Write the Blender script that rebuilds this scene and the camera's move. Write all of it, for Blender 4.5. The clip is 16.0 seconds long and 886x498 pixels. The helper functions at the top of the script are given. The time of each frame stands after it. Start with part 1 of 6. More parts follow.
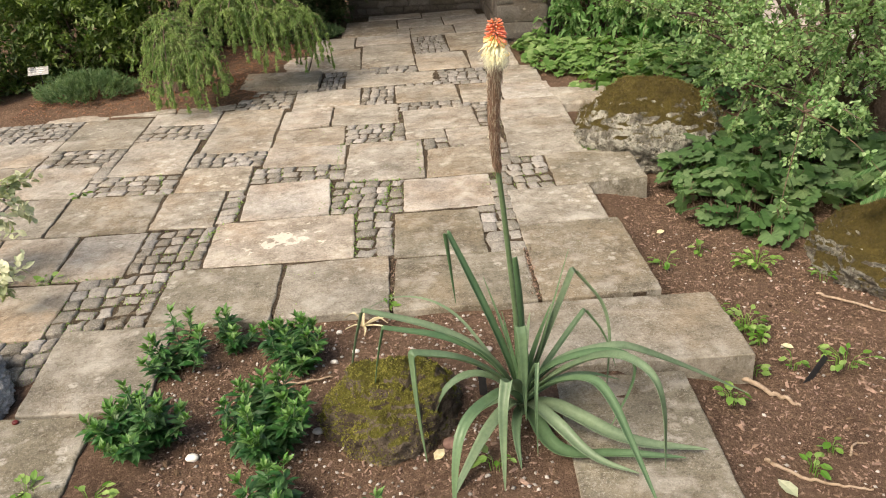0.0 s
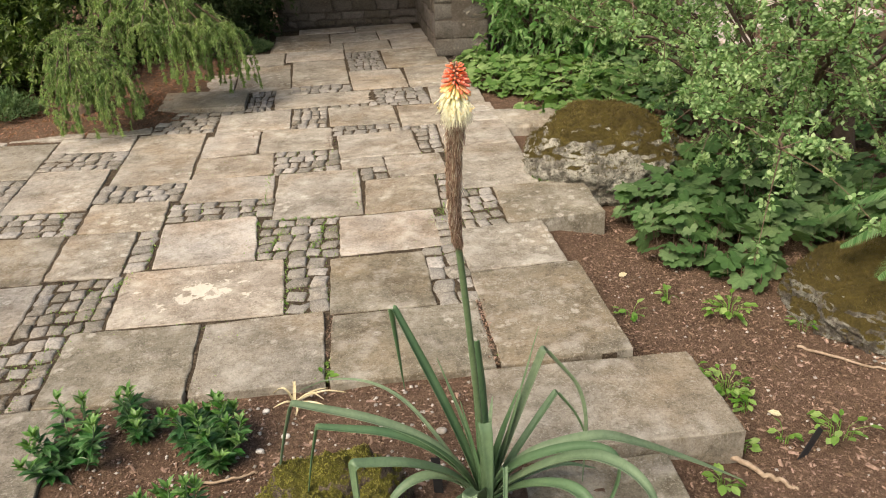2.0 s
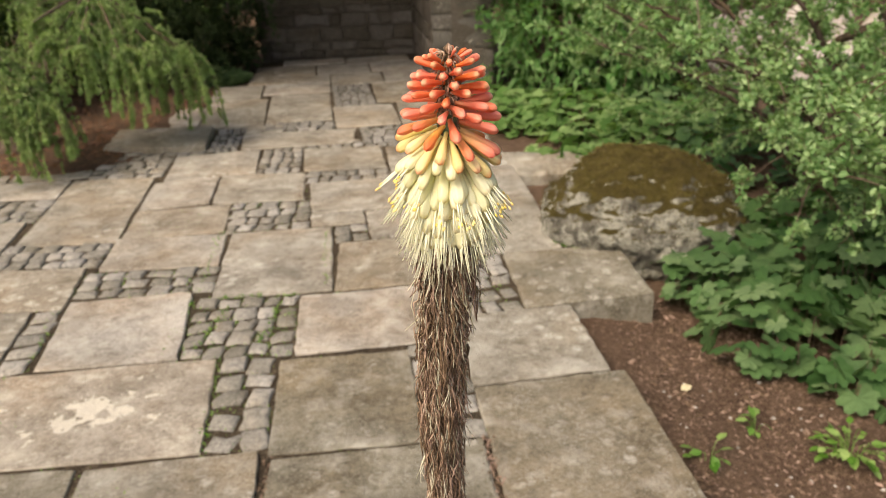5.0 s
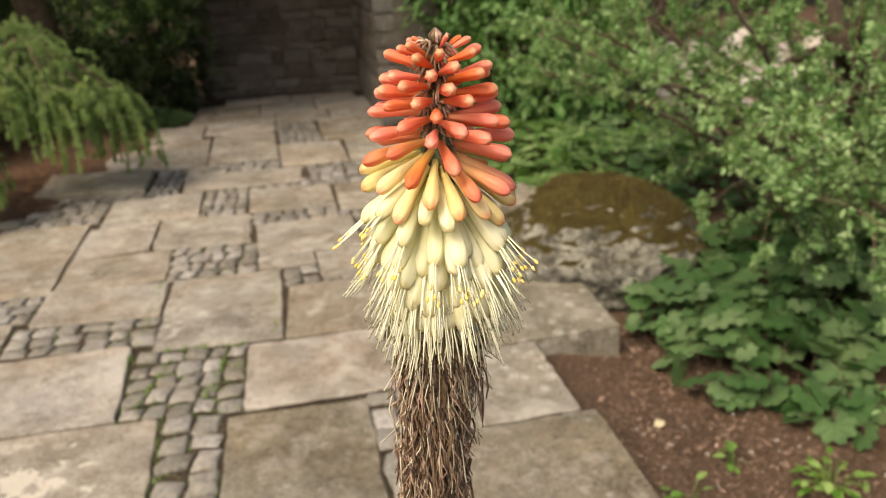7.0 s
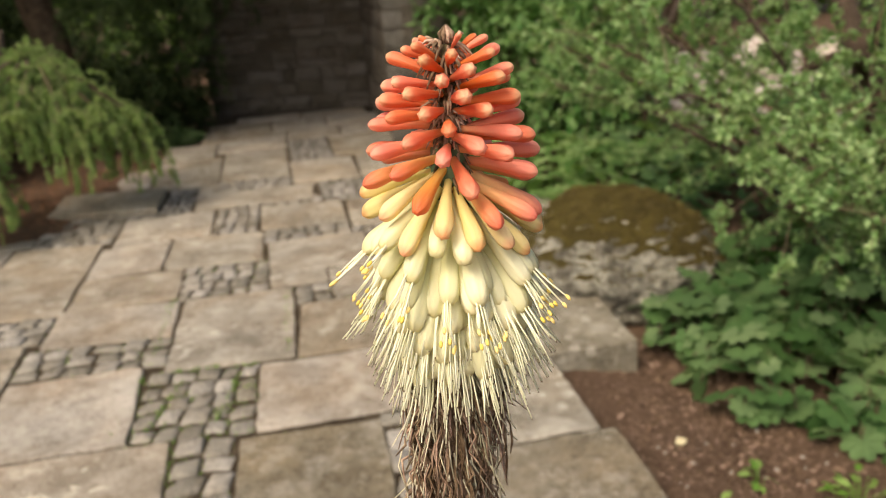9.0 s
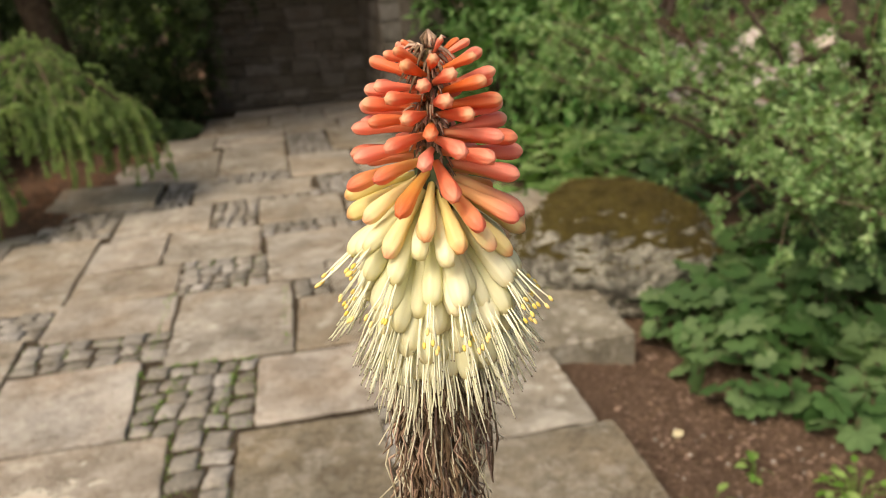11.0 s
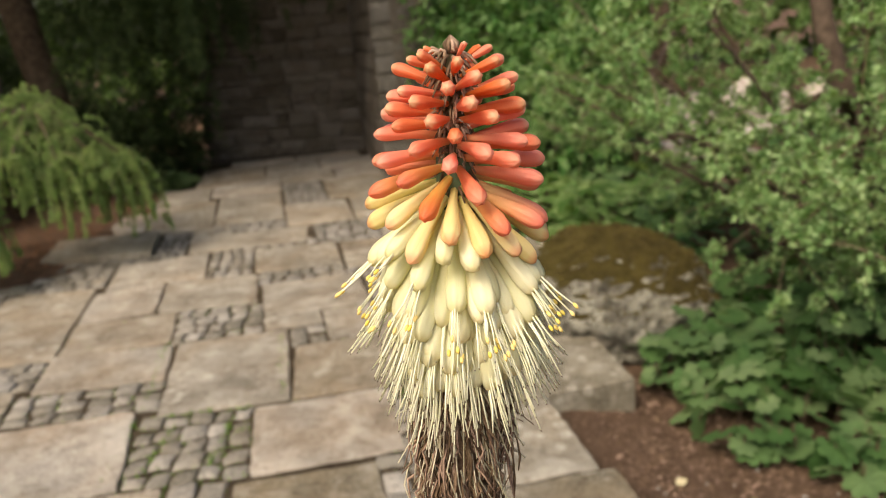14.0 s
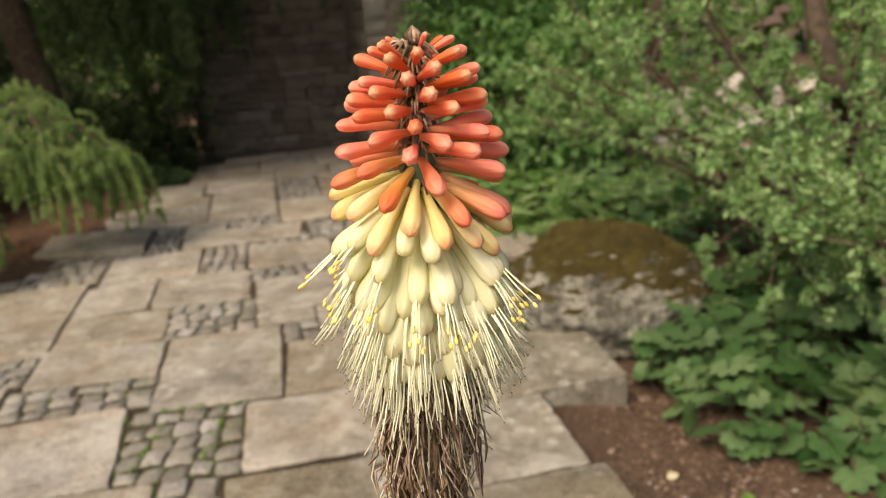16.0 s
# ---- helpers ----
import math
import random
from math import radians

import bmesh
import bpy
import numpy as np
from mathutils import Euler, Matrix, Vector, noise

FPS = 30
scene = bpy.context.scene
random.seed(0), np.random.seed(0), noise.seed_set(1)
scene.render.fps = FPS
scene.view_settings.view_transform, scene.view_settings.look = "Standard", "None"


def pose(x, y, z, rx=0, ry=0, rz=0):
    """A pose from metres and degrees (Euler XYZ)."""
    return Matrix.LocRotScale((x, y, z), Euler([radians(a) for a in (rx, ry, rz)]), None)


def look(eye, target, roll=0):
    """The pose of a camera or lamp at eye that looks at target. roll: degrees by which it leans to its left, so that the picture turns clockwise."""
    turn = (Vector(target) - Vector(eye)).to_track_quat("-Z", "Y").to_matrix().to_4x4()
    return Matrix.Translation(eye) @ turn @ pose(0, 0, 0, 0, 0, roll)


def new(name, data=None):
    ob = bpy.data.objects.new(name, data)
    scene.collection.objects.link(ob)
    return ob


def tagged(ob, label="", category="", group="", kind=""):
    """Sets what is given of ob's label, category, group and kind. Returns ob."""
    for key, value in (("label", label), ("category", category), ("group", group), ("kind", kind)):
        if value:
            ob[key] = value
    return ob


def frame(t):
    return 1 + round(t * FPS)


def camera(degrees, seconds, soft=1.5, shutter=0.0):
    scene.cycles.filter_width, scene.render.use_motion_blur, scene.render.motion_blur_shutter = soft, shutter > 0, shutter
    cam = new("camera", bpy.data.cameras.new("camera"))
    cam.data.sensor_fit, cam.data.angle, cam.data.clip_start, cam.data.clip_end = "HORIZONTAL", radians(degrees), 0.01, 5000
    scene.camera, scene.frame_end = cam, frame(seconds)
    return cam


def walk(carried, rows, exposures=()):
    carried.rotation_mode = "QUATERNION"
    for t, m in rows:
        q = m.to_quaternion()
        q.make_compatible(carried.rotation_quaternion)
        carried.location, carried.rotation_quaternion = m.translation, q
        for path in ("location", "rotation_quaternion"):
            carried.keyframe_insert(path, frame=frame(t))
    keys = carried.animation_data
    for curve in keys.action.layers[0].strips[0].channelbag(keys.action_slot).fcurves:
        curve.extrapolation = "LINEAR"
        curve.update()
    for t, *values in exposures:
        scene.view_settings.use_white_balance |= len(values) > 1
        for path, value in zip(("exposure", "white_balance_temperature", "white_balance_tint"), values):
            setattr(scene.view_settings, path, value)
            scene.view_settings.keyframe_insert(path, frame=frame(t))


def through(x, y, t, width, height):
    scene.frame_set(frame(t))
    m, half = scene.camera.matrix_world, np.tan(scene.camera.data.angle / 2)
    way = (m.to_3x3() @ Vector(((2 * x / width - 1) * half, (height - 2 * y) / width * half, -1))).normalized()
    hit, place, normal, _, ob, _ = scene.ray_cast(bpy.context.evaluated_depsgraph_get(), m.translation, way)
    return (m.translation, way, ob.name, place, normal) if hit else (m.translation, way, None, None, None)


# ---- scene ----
cam = camera(60.3, 16.0, 1.0)
cam.data.dof.use_dof = True
cam.data.dof.aperture_fstop = 18.5
PATH = [
    (0, (0.041, 0.052, 1.516), (-0.077, 1.836, 0.621), -5.0),
    (0.5, (-0.02, 0.079, 1.521), (-0.055, 1.864, 0.619), -4.6),
    (1, (-0.057, 0.147, 1.516), (-0.018, 1.932, 0.615), -3.9),
    (1.5, (-0.043, 0.282, 1.505), (0.031, 2.069, 0.61), -3.5),
    (2, (0.01, 0.47, 1.501), (0.058, 2.263, 0.614), -3.6),
    (2.5, (0.026, 0.663, 1.483), (0.04, 2.463, 0.612), -3.9),
    (3, (0.017, 0.892, 1.45), (0.037, 2.699, 0.593), -3.6),
    (3.2, (0.032, 0.957, 1.43), (0.049, 2.77, 0.585), -3.3),
    (5.3, (0.066, 1.415, 1.259), (0.142, 3.249, 0.464), -2.8),
    (5.5, (0.064, 1.431, 1.254), (0.174, 3.265, 0.464), -2.9),
    (6, (0.058, 1.463, 1.247), (0.224, 3.301, 0.474), -3.2),
    (6.5, (0.062, 1.486, 1.245), (0.263, 3.328, 0.491), -3.4),
    (7, (0.057, 1.501, 1.238), (0.246, 3.356, 0.513), -3.7),
    (7.5, (0.06, 1.513, 1.234), (0.224, 3.377, 0.527), -4.1),
    (8, (0.062, 1.53, 1.231), (0.223, 3.398, 0.534), -4.2),
    (8.5, (0.06, 1.538, 1.23), (0.218, 3.41, 0.543), -4.7),
    (11, (0.065, 1.536, 1.233), (0.225, 3.4, 0.527), -5.0),
    (11.5, (0.062, 1.537, 1.235), (0.226, 3.399, 0.523), -4.8),
    (12, (0.058, 1.534, 1.235), (0.226, 3.395, 0.523), -4.7),
    (12.5, (0.058, 1.537, 1.229), (0.233, 3.4, 0.522), -4.8),
    (13, (0.062, 1.539, 1.226), (0.245, 3.415, 0.558), -5.0),
    (13.5, (0.06, 1.537, 1.223), (0.251, 3.43, 0.605), -5.1),
    (14, (0.056, 1.536, 1.221), (0.244, 3.44, 0.638), -5.1),
    (14.5, (0.058, 1.531, 1.221), (0.248, 3.439, 0.653), -5.3),
    (15, (0.06, 1.531, 1.221), (0.255, 3.438, 0.65), -5.2),
    (15.5, (0.065, 1.532, 1.218), (0.263, 3.436, 0.638), -5.1),
    (16, (0.065, 1.535, 1.219), (0.264, 3.434, 0.624), -5.0),
]
walk(cam, [(t, look(eye, target, roll)) for t, eye, target, roll in PATH], [(0, 1.06, 7500, 10), (3, 0.88, 7550, 10), (6, 0.74, 7750, 10), (12, 0.61, 7900, 10), (16, 0.61, 7900, 10)])

# ---- world, sun, exposure ----
world = bpy.data.worlds.new("world")
scene.world = world
world.use_nodes = True
wn = world.node_tree.nodes
sky = wn.new("ShaderNodeTexSky")
sky.sky_type = "NISHITA"
sky.sun_disc = False
sky.sun_elevation, sky.sun_rotation = radians(51), radians(221)
sky.air_density, sky.dust_density = 1.0, 3.5
wn["Background"].inputs["Strength"].default_value = 0.125
world.node_tree.links.new(sky.outputs[0], wn["Background"].inputs["Color"])
sun = new("sun", bpy.data.lights.new("sun", "SUN"))
sun.data.energy, sun.data.angle, sun.data.color = 2.1, radians(34), (1.0, 0.95, 0.88)
sun.matrix_world = look((-4.5, -2.2, 8.5), (0, 3, 0))


# ---- materials ----
class Nodes:
    """A small writer of node materials."""

    def __init__(self, name):
        self.m = bpy.data.materials.new(name)
        self.m.use_nodes = True
        self.t = self.m.node_tree
        self.b = self.t.nodes["Principled BSDF"]

    def add(self, kind, **values):
        n = self.t.nodes.new(kind)
        for k, v in values.items():
            n.inputs[k].default_value = v
        return n

    def link(self, a, b):
        self.t.links.new(a, b)

    def coords(self):
        return self.add("ShaderNodeTexCoord").outputs["Object"]

    def world_place(self):
        return self.add("ShaderNodeNewGeometry").outputs["Position"]

    def noise(self, co, scale, detail=5.0, rough=0.6):
        n = self.add("ShaderNodeTexNoise", Scale=scale, Detail=detail, Roughness=rough)
        self.link(co, n.inputs["Vector"])
        return n.outputs["Fac"]

    def ramp(self, fac, *stops):
        r = self.add("ShaderNodeValToRGB")
        e = r.color_ramp.elements
        while len(e) < len(stops):
            e.new(0.5)
        for el, (pos, col) in zip(e, stops):
            el.position = pos
            el.color = (*col, 1) if len(col) == 3 else col
        self.link(fac, r.inputs[0])
        return r.outputs[0]

    def mask(self, fac, lo, hi):
        r = self.add("ShaderNodeMapRange")
        r.inputs[1].default_value, r.inputs[2].default_value = lo, hi
        self.link(fac, r.inputs[0])
        return r.outputs[0]

    def mix(self, fac, a, b, kind="MIX"):
        n = self.t.nodes.new("ShaderNodeMix")
        n.data_type, n.blend_type = "RGBA", kind
        for v, i in ((fac, 0), (a, 6), (b, 7)):
            if hasattr(v, "links"):
                self.link(v, n.inputs[i])
            else:
                n.inputs[i].default_value = v if i == 0 else (*v, 1)
        return n.outputs[2]

    def mul(self, a, b):
        n = self.t.nodes.new("ShaderNodeMath")
        n.operation = "MULTIPLY"
        for i, v in enumerate((a, b)):
            if hasattr(v, "links"):
                self.link(v, n.inputs[i])
            else:
                n.inputs[i].default_value = v
        return n.outputs[0]

    def vary(self, colour, fac, hue=0.02, value=0.3, sat=0.2):
        n = self.add("ShaderNodeHueSaturation")
        self.link(colour, n.inputs["Color"])
        self.link(self.ranged(fac, 0.5 - hue, 0.5 + hue), n.inputs["Hue"])
        self.link(self.ranged(fac, 1 + value, 1 - value), n.inputs["Value"])
        self.link(self.ranged(fac, 1 - sat, 1 + sat), n.inputs["Saturation"])
        return n.outputs[0]

    def ranged(self, fac, lo, hi):
        r = self.add("ShaderNodeMapRange")
        r.inputs[3].default_value, r.inputs[4].default_value = lo, hi
        self.link(fac, r.inputs[0])
        return r.outputs[0]

    def each_object(self):
        return self.add("ShaderNodeObjectInfo").outputs["Random"]

    def each_island(self):
        return self.add("ShaderNodeNewGeometry").outputs["Random Per Island"]

    def bump(self, fac, strength, distance=0.01, after=None):
        n = self.add("ShaderNodeBump", Strength=strength, Distance=distance)
        self.link(fac, n.inputs["Height"])
        if after is not None:
            self.link(after, n.inputs["Normal"])
        return n.outputs[0]

    def done(self, colour, rough=0.8, normal=None, specular=0.3):
        self.link(colour, self.b.inputs["Base Color"])
        if hasattr(rough, "links"):
            self.link(rough, self.b.inputs["Roughness"])
        else:
            self.b.inputs["Roughness"].default_value = rough
        self.b.inputs["Specular IOR Level"].default_value = specular
        if normal is not None:
            self.link(normal, self.b.inputs["Normal"])
        return self.m


def leaf_material(name, low, high, rough=0.5, through=0.35, each=True, value=0.35):
    """Thin leaf: gloss on top, light coming through."""
    k = Nodes(name)
    co = k.world_place()
    col = k.mix(k.mask(k.noise(co, 6.0, 3), 0.35, 0.65), low, high)
    col = k.vary(col, k.each_island() if each else k.each_object(), 0.018, value, 0.15)
    col = k.mix(k.mul(k.mask(k.noise(co, 90.0, 4), 0.4, 0.7), 0.3), col, tuple(c * 0.6 for c in low))
    k.done(col, rough, k.bump(k.noise(co, 160.0, 3), 0.15, 0.004), 0.35)
    tr = k.add("ShaderNodeBsdfTranslucent")
    k.link(k.mix(1.0, col, (0.9, 1.0, 0.45), "MULTIPLY"), tr.inputs["Color"])
    ms = k.add("ShaderNodeMixShader", Fac=through)
    k.link(k.b.outputs[0], ms.inputs[1])
    k.link(tr.outputs[0], ms.inputs[2])
    k.link(ms.outputs[0], k.t.nodes["Material Output"].inputs["Surface"])
    return k.m


def stone_material(name, low, high, spots=(0.6, 0.56, 0.47), spot_level=0.62, value=0.16, stain=(0.5, 0.42, 0.33), hue=0.012):
    k = Nodes(name)
    co = k.world_place()
    each = k.each_object()
    shifted = k.add("ShaderNodeVectorMath")
    shifted.operation = "ADD"
    k.link(co, shifted.inputs[0])
    k.link(k.ranged(each, 0.0, 40.0), shifted.inputs[1])
    v = shifted.outputs[0]
    col = k.mix(k.mask(k.noise(v, 3.5, 6, 0.65), 0.3, 0.7), low, high)
    col = k.vary(col, each, hue, value, 0.3)
    col = k.mix(k.mul(k.mask(k.noise(v, 2.6, 5, 0.7), 0.48, 0.66), 0.9), col, stain, "MULTIPLY")
    col = k.mix(k.mul(k.mask(k.noise(v, 6.5, 6, 0.7), 0.5, 0.7), 0.5), col, tuple(c * 0.55 for c in low))
    cells = k.add("ShaderNodeTexVoronoi", Scale=19.0, Randomness=1.0)
    k.link(v, cells.inputs["Vector"])
    round_spots = k.mul(k.mask(cells.outputs["Distance"], 0.30, 0.18), k.mask(k.noise(v, 3.1, 3), 0.5, 0.62))
    col = k.mix(k.mul(round_spots, 0.45), col, spots)
    col = k.mix(k.mul(k.mask(k.noise(v, 70.0, 6, 0.75), 0.44, 0.64), 0.7), col, tuple(c * 0.4 for c in low))
    col = k.mix(k.mul(k.mask(k.noise(v, 230.0, 4, 0.8), 0.5, 0.62), 0.5), col, tuple(min(0.8, c * 1.5) for c in high))
    col = k.mix(k.mul(k.mask(k.noise(v, 11.0, 7, 0.7), spot_level, spot_level + 0.06), 0.6), col, spots)
    fine = k.noise(v, 220.0, 5, 0.7)
    n = k.bump(k.noise(v, 26.0, 6, 0.65), 0.35, 0.012)
    n = k.bump(fine, 0.4, 0.003, n)
    return k.done(col, 0.85, n, 0.25)


def slab_material(name, low, high, lichen, rust=(1.0, 0.87, 0.74), splash=None):
    """Weathered sandstone: broad clouds, dark soft stains, rust, bedding streaks, pale lichen."""
    k = Nodes(name)
    each = k.each_object()
    shifted = k.add("ShaderNodeVectorMath")
    shifted.operation = "ADD"
    k.link(k.world_place(), shifted.inputs[0])
    k.link(k.ranged(each, 0.0, 40.0), shifted.inputs[1])
    v = shifted.outputs[0]
    col = k.mix(k.mask(k.noise(v, 3.2, 5, 0.6), 0.32, 0.68), low, high)
    col = k.vary(col, each, 0.007, 0.20, 0.25)
    col = k.mix(k.mul(k.mask(k.noise(v, 1.9, 4, 0.6), 0.46, 0.66), 0.8), col, rust, "MULTIPLY")
    col = k.mix(k.mul(k.mask(k.noise(v, 5.5, 7, 0.68), 0.47, 0.68), 0.8), col, (0.56, 0.54, 0.50), "MULTIPLY")
    streak = k.add("ShaderNodeMapping")
    streak.inputs["Scale"].default_value = (0.35, 4.5, 1.0)
    k.link(v, streak.inputs["Vector"])
    col = k.mix(k.mul(k.mask(k.noise(streak.outputs[0], 6.0, 6, 0.65), 0.5, 0.68), 0.22), col, (0.66, 0.63, 0.58), "MULTIPLY")
    col = k.mix(k.mul(k.mask(k.noise(v, 16.0, 7, 0.72), 0.47, 0.63), 0.65), col, (0.62, 0.6, 0.56), "MULTIPLY")
    col = k.mix(k.mul(k.mask(k.noise(v, 90.0, 5, 0.7), 0.48, 0.64), 0.6), col, (0.5, 0.48, 0.45), "MULTIPLY")
    col = k.mix(k.mul(k.mask(k.noise(v, 34.0, 8, 0.78), 0.52, 0.6), 0.55), col, (0.58, 0.55, 0.5), "MULTIPLY")
    col = k.mix(k.mul(k.mask(k.noise(v, 27.0, 8, 0.8), 0.57, 0.62), 0.32), col, lichen)
    cells = k.add("ShaderNodeTexVoronoi", Scale=15.0, Randomness=1.0)
    k.link(v, cells.inputs["Vector"])
    ragged = k.mask(cells.outputs["Distance"], 0.34, 0.22)
    gate = k.mul(k.mask(k.noise(v, 2.3, 3), 0.52, 0.60), k.mask(k.noise(v, 60.0, 5, 0.7), 0.40, 0.52))
    col = k.mix(k.mul(k.mul(ragged, gate), 0.6), col, lichen)
    col = k.mix(k.mul(k.mask(k.noise(v, 8.0, 8, 0.72), 0.64, 0.68), 0.5), col, lichen)
    if splash:
        far = k.add("ShaderNodeVectorMath")
        far.operation = "DISTANCE"
        wide = k.add("ShaderNodeMapping")
        wide.inputs["Scale"].default_value = (0.55, 1.0, 1.0)
        k.link(k.coords(), wide.inputs["Vector"])
        k.link(wide.outputs[0], far.inputs[0])
        far.inputs[1].default_value = splash
        total = k.add("ShaderNodeMath")
        total.operation = "ADD"
        k.link(k.ranged(far.outputs["Value"], 0.50, -1.6), total.inputs[0])
        k.link(k.ranged(k.noise(v, 17.0, 5, 0.6), -0.9, 0.9), total.inputs[1])
        col = k.mix(k.mul(k.mask(total.outputs[0], 0.40, 0.46), 0.8), col, lichen)
    rings = k.add("ShaderNodeTexVoronoi", Scale=9.0, Randomness=1.0)
    k.link(v, rings.inputs["Vector"])
    rim = k.mul(k.mask(rings.outputs["Distance"], 0.25, 0.235), k.mask(rings.outputs["Distance"], 0.14, 0.22))
    old_ring = k.mul(k.mul(rim, k.mask(k.noise(v, 1.7, 3), 0.5, 0.55)), k.mask(k.noise(v, 70.0, 4, 0.7), 0.42, 0.52))
    col = k.mix(k.mul(old_ring, 0.3), col, lichen)
    col = k.mix(k.mul(k.mask(k.noise(v, 150.0, 4, 0.7), 0.56, 0.62), k.ranged(k.noise(v, 4.0, 4, 0.6), -0.25, 0.85)), col, lichen)
    col = k.mix(k.mul(k.mask(k.noise(v, 7.0, 7, 0.62), 0.52, 0.66), 0.4), col, lichen)
    col = k.mix(k.mul(k.mask(k.noise(v, 120.0, 5, 0.75), 0.42, 0.35), k.ranged(k.noise(v, 3.0, 4, 0.6), -0.2, 0.9)), col, (0.36, 0.34, 0.30), "MULTIPLY")
    n = k.bump(k.noise(v, 12.0, 8, 0.7), 0.4, 0.025)
    n = k.bump(k.noise(v, 110.0, 6, 0.8), 0.8, 0.005, n)
    return k.done(col, 0.86, n, 0.25)


def earth_material(name, low, high, third):
    k = Nodes(name)
    co = k.world_place()
    col = k.mix(k.mask(k.noise(co, 5.0, 6, 0.7), 0.35, 0.65), low, high)
    col = k.mix(k.mask(k.noise(co, 60.0, 6, 0.8), 0.5, 0.62), col, third)
    col = k.mix(k.mul(k.mask(k.noise(co, 180.0, 4, 0.8), 0.55, 0.65), 0.8), col, tuple(c * 0.35 for c in low))
    n = k.bump(k.noise(co, 45.0, 8, 0.75), 0.9, 0.02)
    n = k.bump(k.noise(co, 200.0, 4, 0.7), 0.6, 0.006, n)
    return k.done(col, 0.95, n, 0.1)


def plain_material(name, low, high, scale=40.0, rough=0.7, bump=0.3, value=0.2, each="island", specular=0.3):
    k = Nodes(name)
    co = k.world_place()
    col = k.mix(k.mask(k.noise(co, scale, 5, 0.7), 0.35, 0.65), low, high)
    col = k.vary(col, k.each_island() if each == "island" else k.each_object(), 0.01, value, 0.15)
    return k.done(col, rough, k.bump(k.noise(co, scale * 3, 5, 0.7), bump, 0.006), specular)


def mossy_stone(name, low, high, crust, moss, moss_dark, level=0.35, spread=0.8):
    """Boulder: bare sides with pale crusts, moss on what faces up."""
    k = Nodes(name)
    co = k.world_place()
    col = k.mix(k.mask(k.noise(co, 14.0, 7, 0.7), 0.35, 0.65), low, high)
    col = k.mix(k.mask(k.noise(co, 9.0, 8, 0.75), 0.45, 0.55), col, crust)
    col = k.mix(k.mul(k.mask(k.noise(co, 55.0, 6, 0.8), 0.5, 0.65), 0.8), col, tuple(c * 0.3 for c in low))
    sep = k.add("ShaderNodeSeparateXYZ")
    k.link(k.add("ShaderNodeNewGeometry").outputs["Normal"], sep.inputs[0])
    add = k.t.nodes.new("ShaderNodeMath")
    add.operation = "ADD"
    k.link(sep.outputs["Z"], add.inputs[0])
    k.link(k.ranged(k.noise(co, 9.0, 9, 0.8), -spread, spread), add.inputs[1])
    mossy = k.mask(add.outputs[0], level, level + 0.12)
    green = k.mix(k.mask(k.noise(co, 17.0, 5, 0.7), 0.35, 0.65), moss, moss_dark)
    col = k.mix(mossy, col, green)
    n = k.bump(k.noise(co, 24.0, 9, 0.8), 1.0, 0.035)
    n = k.bump(k.noise(co, 260.0, 3, 0.7), 0.8, 0.006, n)
    return k.done(col, 0.92, n, 0.15)


def petal_material(name, *stops, rough=0.46, length=0.02):
    """Colour runs along the floret from its foot to its mouth."""
    k = Nodes(name)
    sep = k.add("ShaderNodeSeparateXYZ")
    k.link(k.coords(), sep.inputs[0])
    r = k.add("ShaderNodeMapRange")
    r.inputs[1].default_value, r.inputs[2].default_value = 0.0, length
    k.link(sep.outputs["Z"], r.inputs[0])
    col = k.ramp(r.outputs[0], *stops)
    col = k.vary(col, k.each_object(), 0.006, 0.08, 0.1)
    along = k.add("ShaderNodeMapping")
    along.inputs["Scale"].default_value = (1.0, 1.0, 0.06)
    k.link(k.coords(), along.inputs["Vector"])
    stripes = k.noise(along.outputs[0], 1500.0, 3)
    col = k.mix(k.mul(k.mask(stripes, 0.45, 0.7), 0.10), col, (0.9, 0.62, 0.38))
    k.done(col, rough, k.bump(stripes, 0.35, 0.0006), 0.4)
    tr = k.add("ShaderNodeBsdfTranslucent")
    k.link(col, tr.inputs["Color"])
    ms = k.add("ShaderNodeMixShader", Fac=0.30)
    k.link(k.b.outputs[0], ms.inputs[1])
    k.link(tr.outputs[0], ms.inputs[2])
    k.link(ms.outputs[0], k.t.nodes["Material Output"].inputs["Surface"])
    return k.m


SLAB = slab_material("sandstone_slab", (0.285, 0.26, 0.226), (0.465, 0.426, 0.372), (0.56, 0.53, 0.47))
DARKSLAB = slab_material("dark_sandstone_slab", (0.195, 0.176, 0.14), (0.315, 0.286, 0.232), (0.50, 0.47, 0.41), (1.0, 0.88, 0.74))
RUSTSLAB = slab_material("rusty_sandstone_slab", (0.265, 0.228, 0.188), (0.44, 0.388, 0.322), (0.58, 0.54, 0.46), (1.0, 0.86, 0.72))
SPLASH = slab_material("lichen_slab", (0.25, 0.21, 0.16), (0.37, 0.32, 0.25), (0.64, 0.59, 0.50), (1.0, 0.84, 0.68), (0.02, 0.02, 0.0))
SETT = stone_material("granite_sett", (0.165, 0.154, 0.137), (0.325, 0.30, 0.26), (0.38, 0.34, 0.29), 0.6, 0.38, (0.7, 0.62, 0.5))
WALLSTONE = stone_material("wall_stone", (0.10, 0.086, 0.072), (0.17, 0.147, 0.122), (0.22, 0.195, 0.16), 0.62, 0.35, (0.6, 0.5, 0.42))
PIERSTONE = stone_material("pier_stone", (0.085, 0.077, 0.066), (0.15, 0.136, 0.117), (0.42, 0.38, 0.32), 0.62, 0.2)
MORTAR = earth_material("old_mortar", (0.09, 0.077, 0.063), (0.135, 0.114, 0.095), (0.16, 0.138, 0.114))
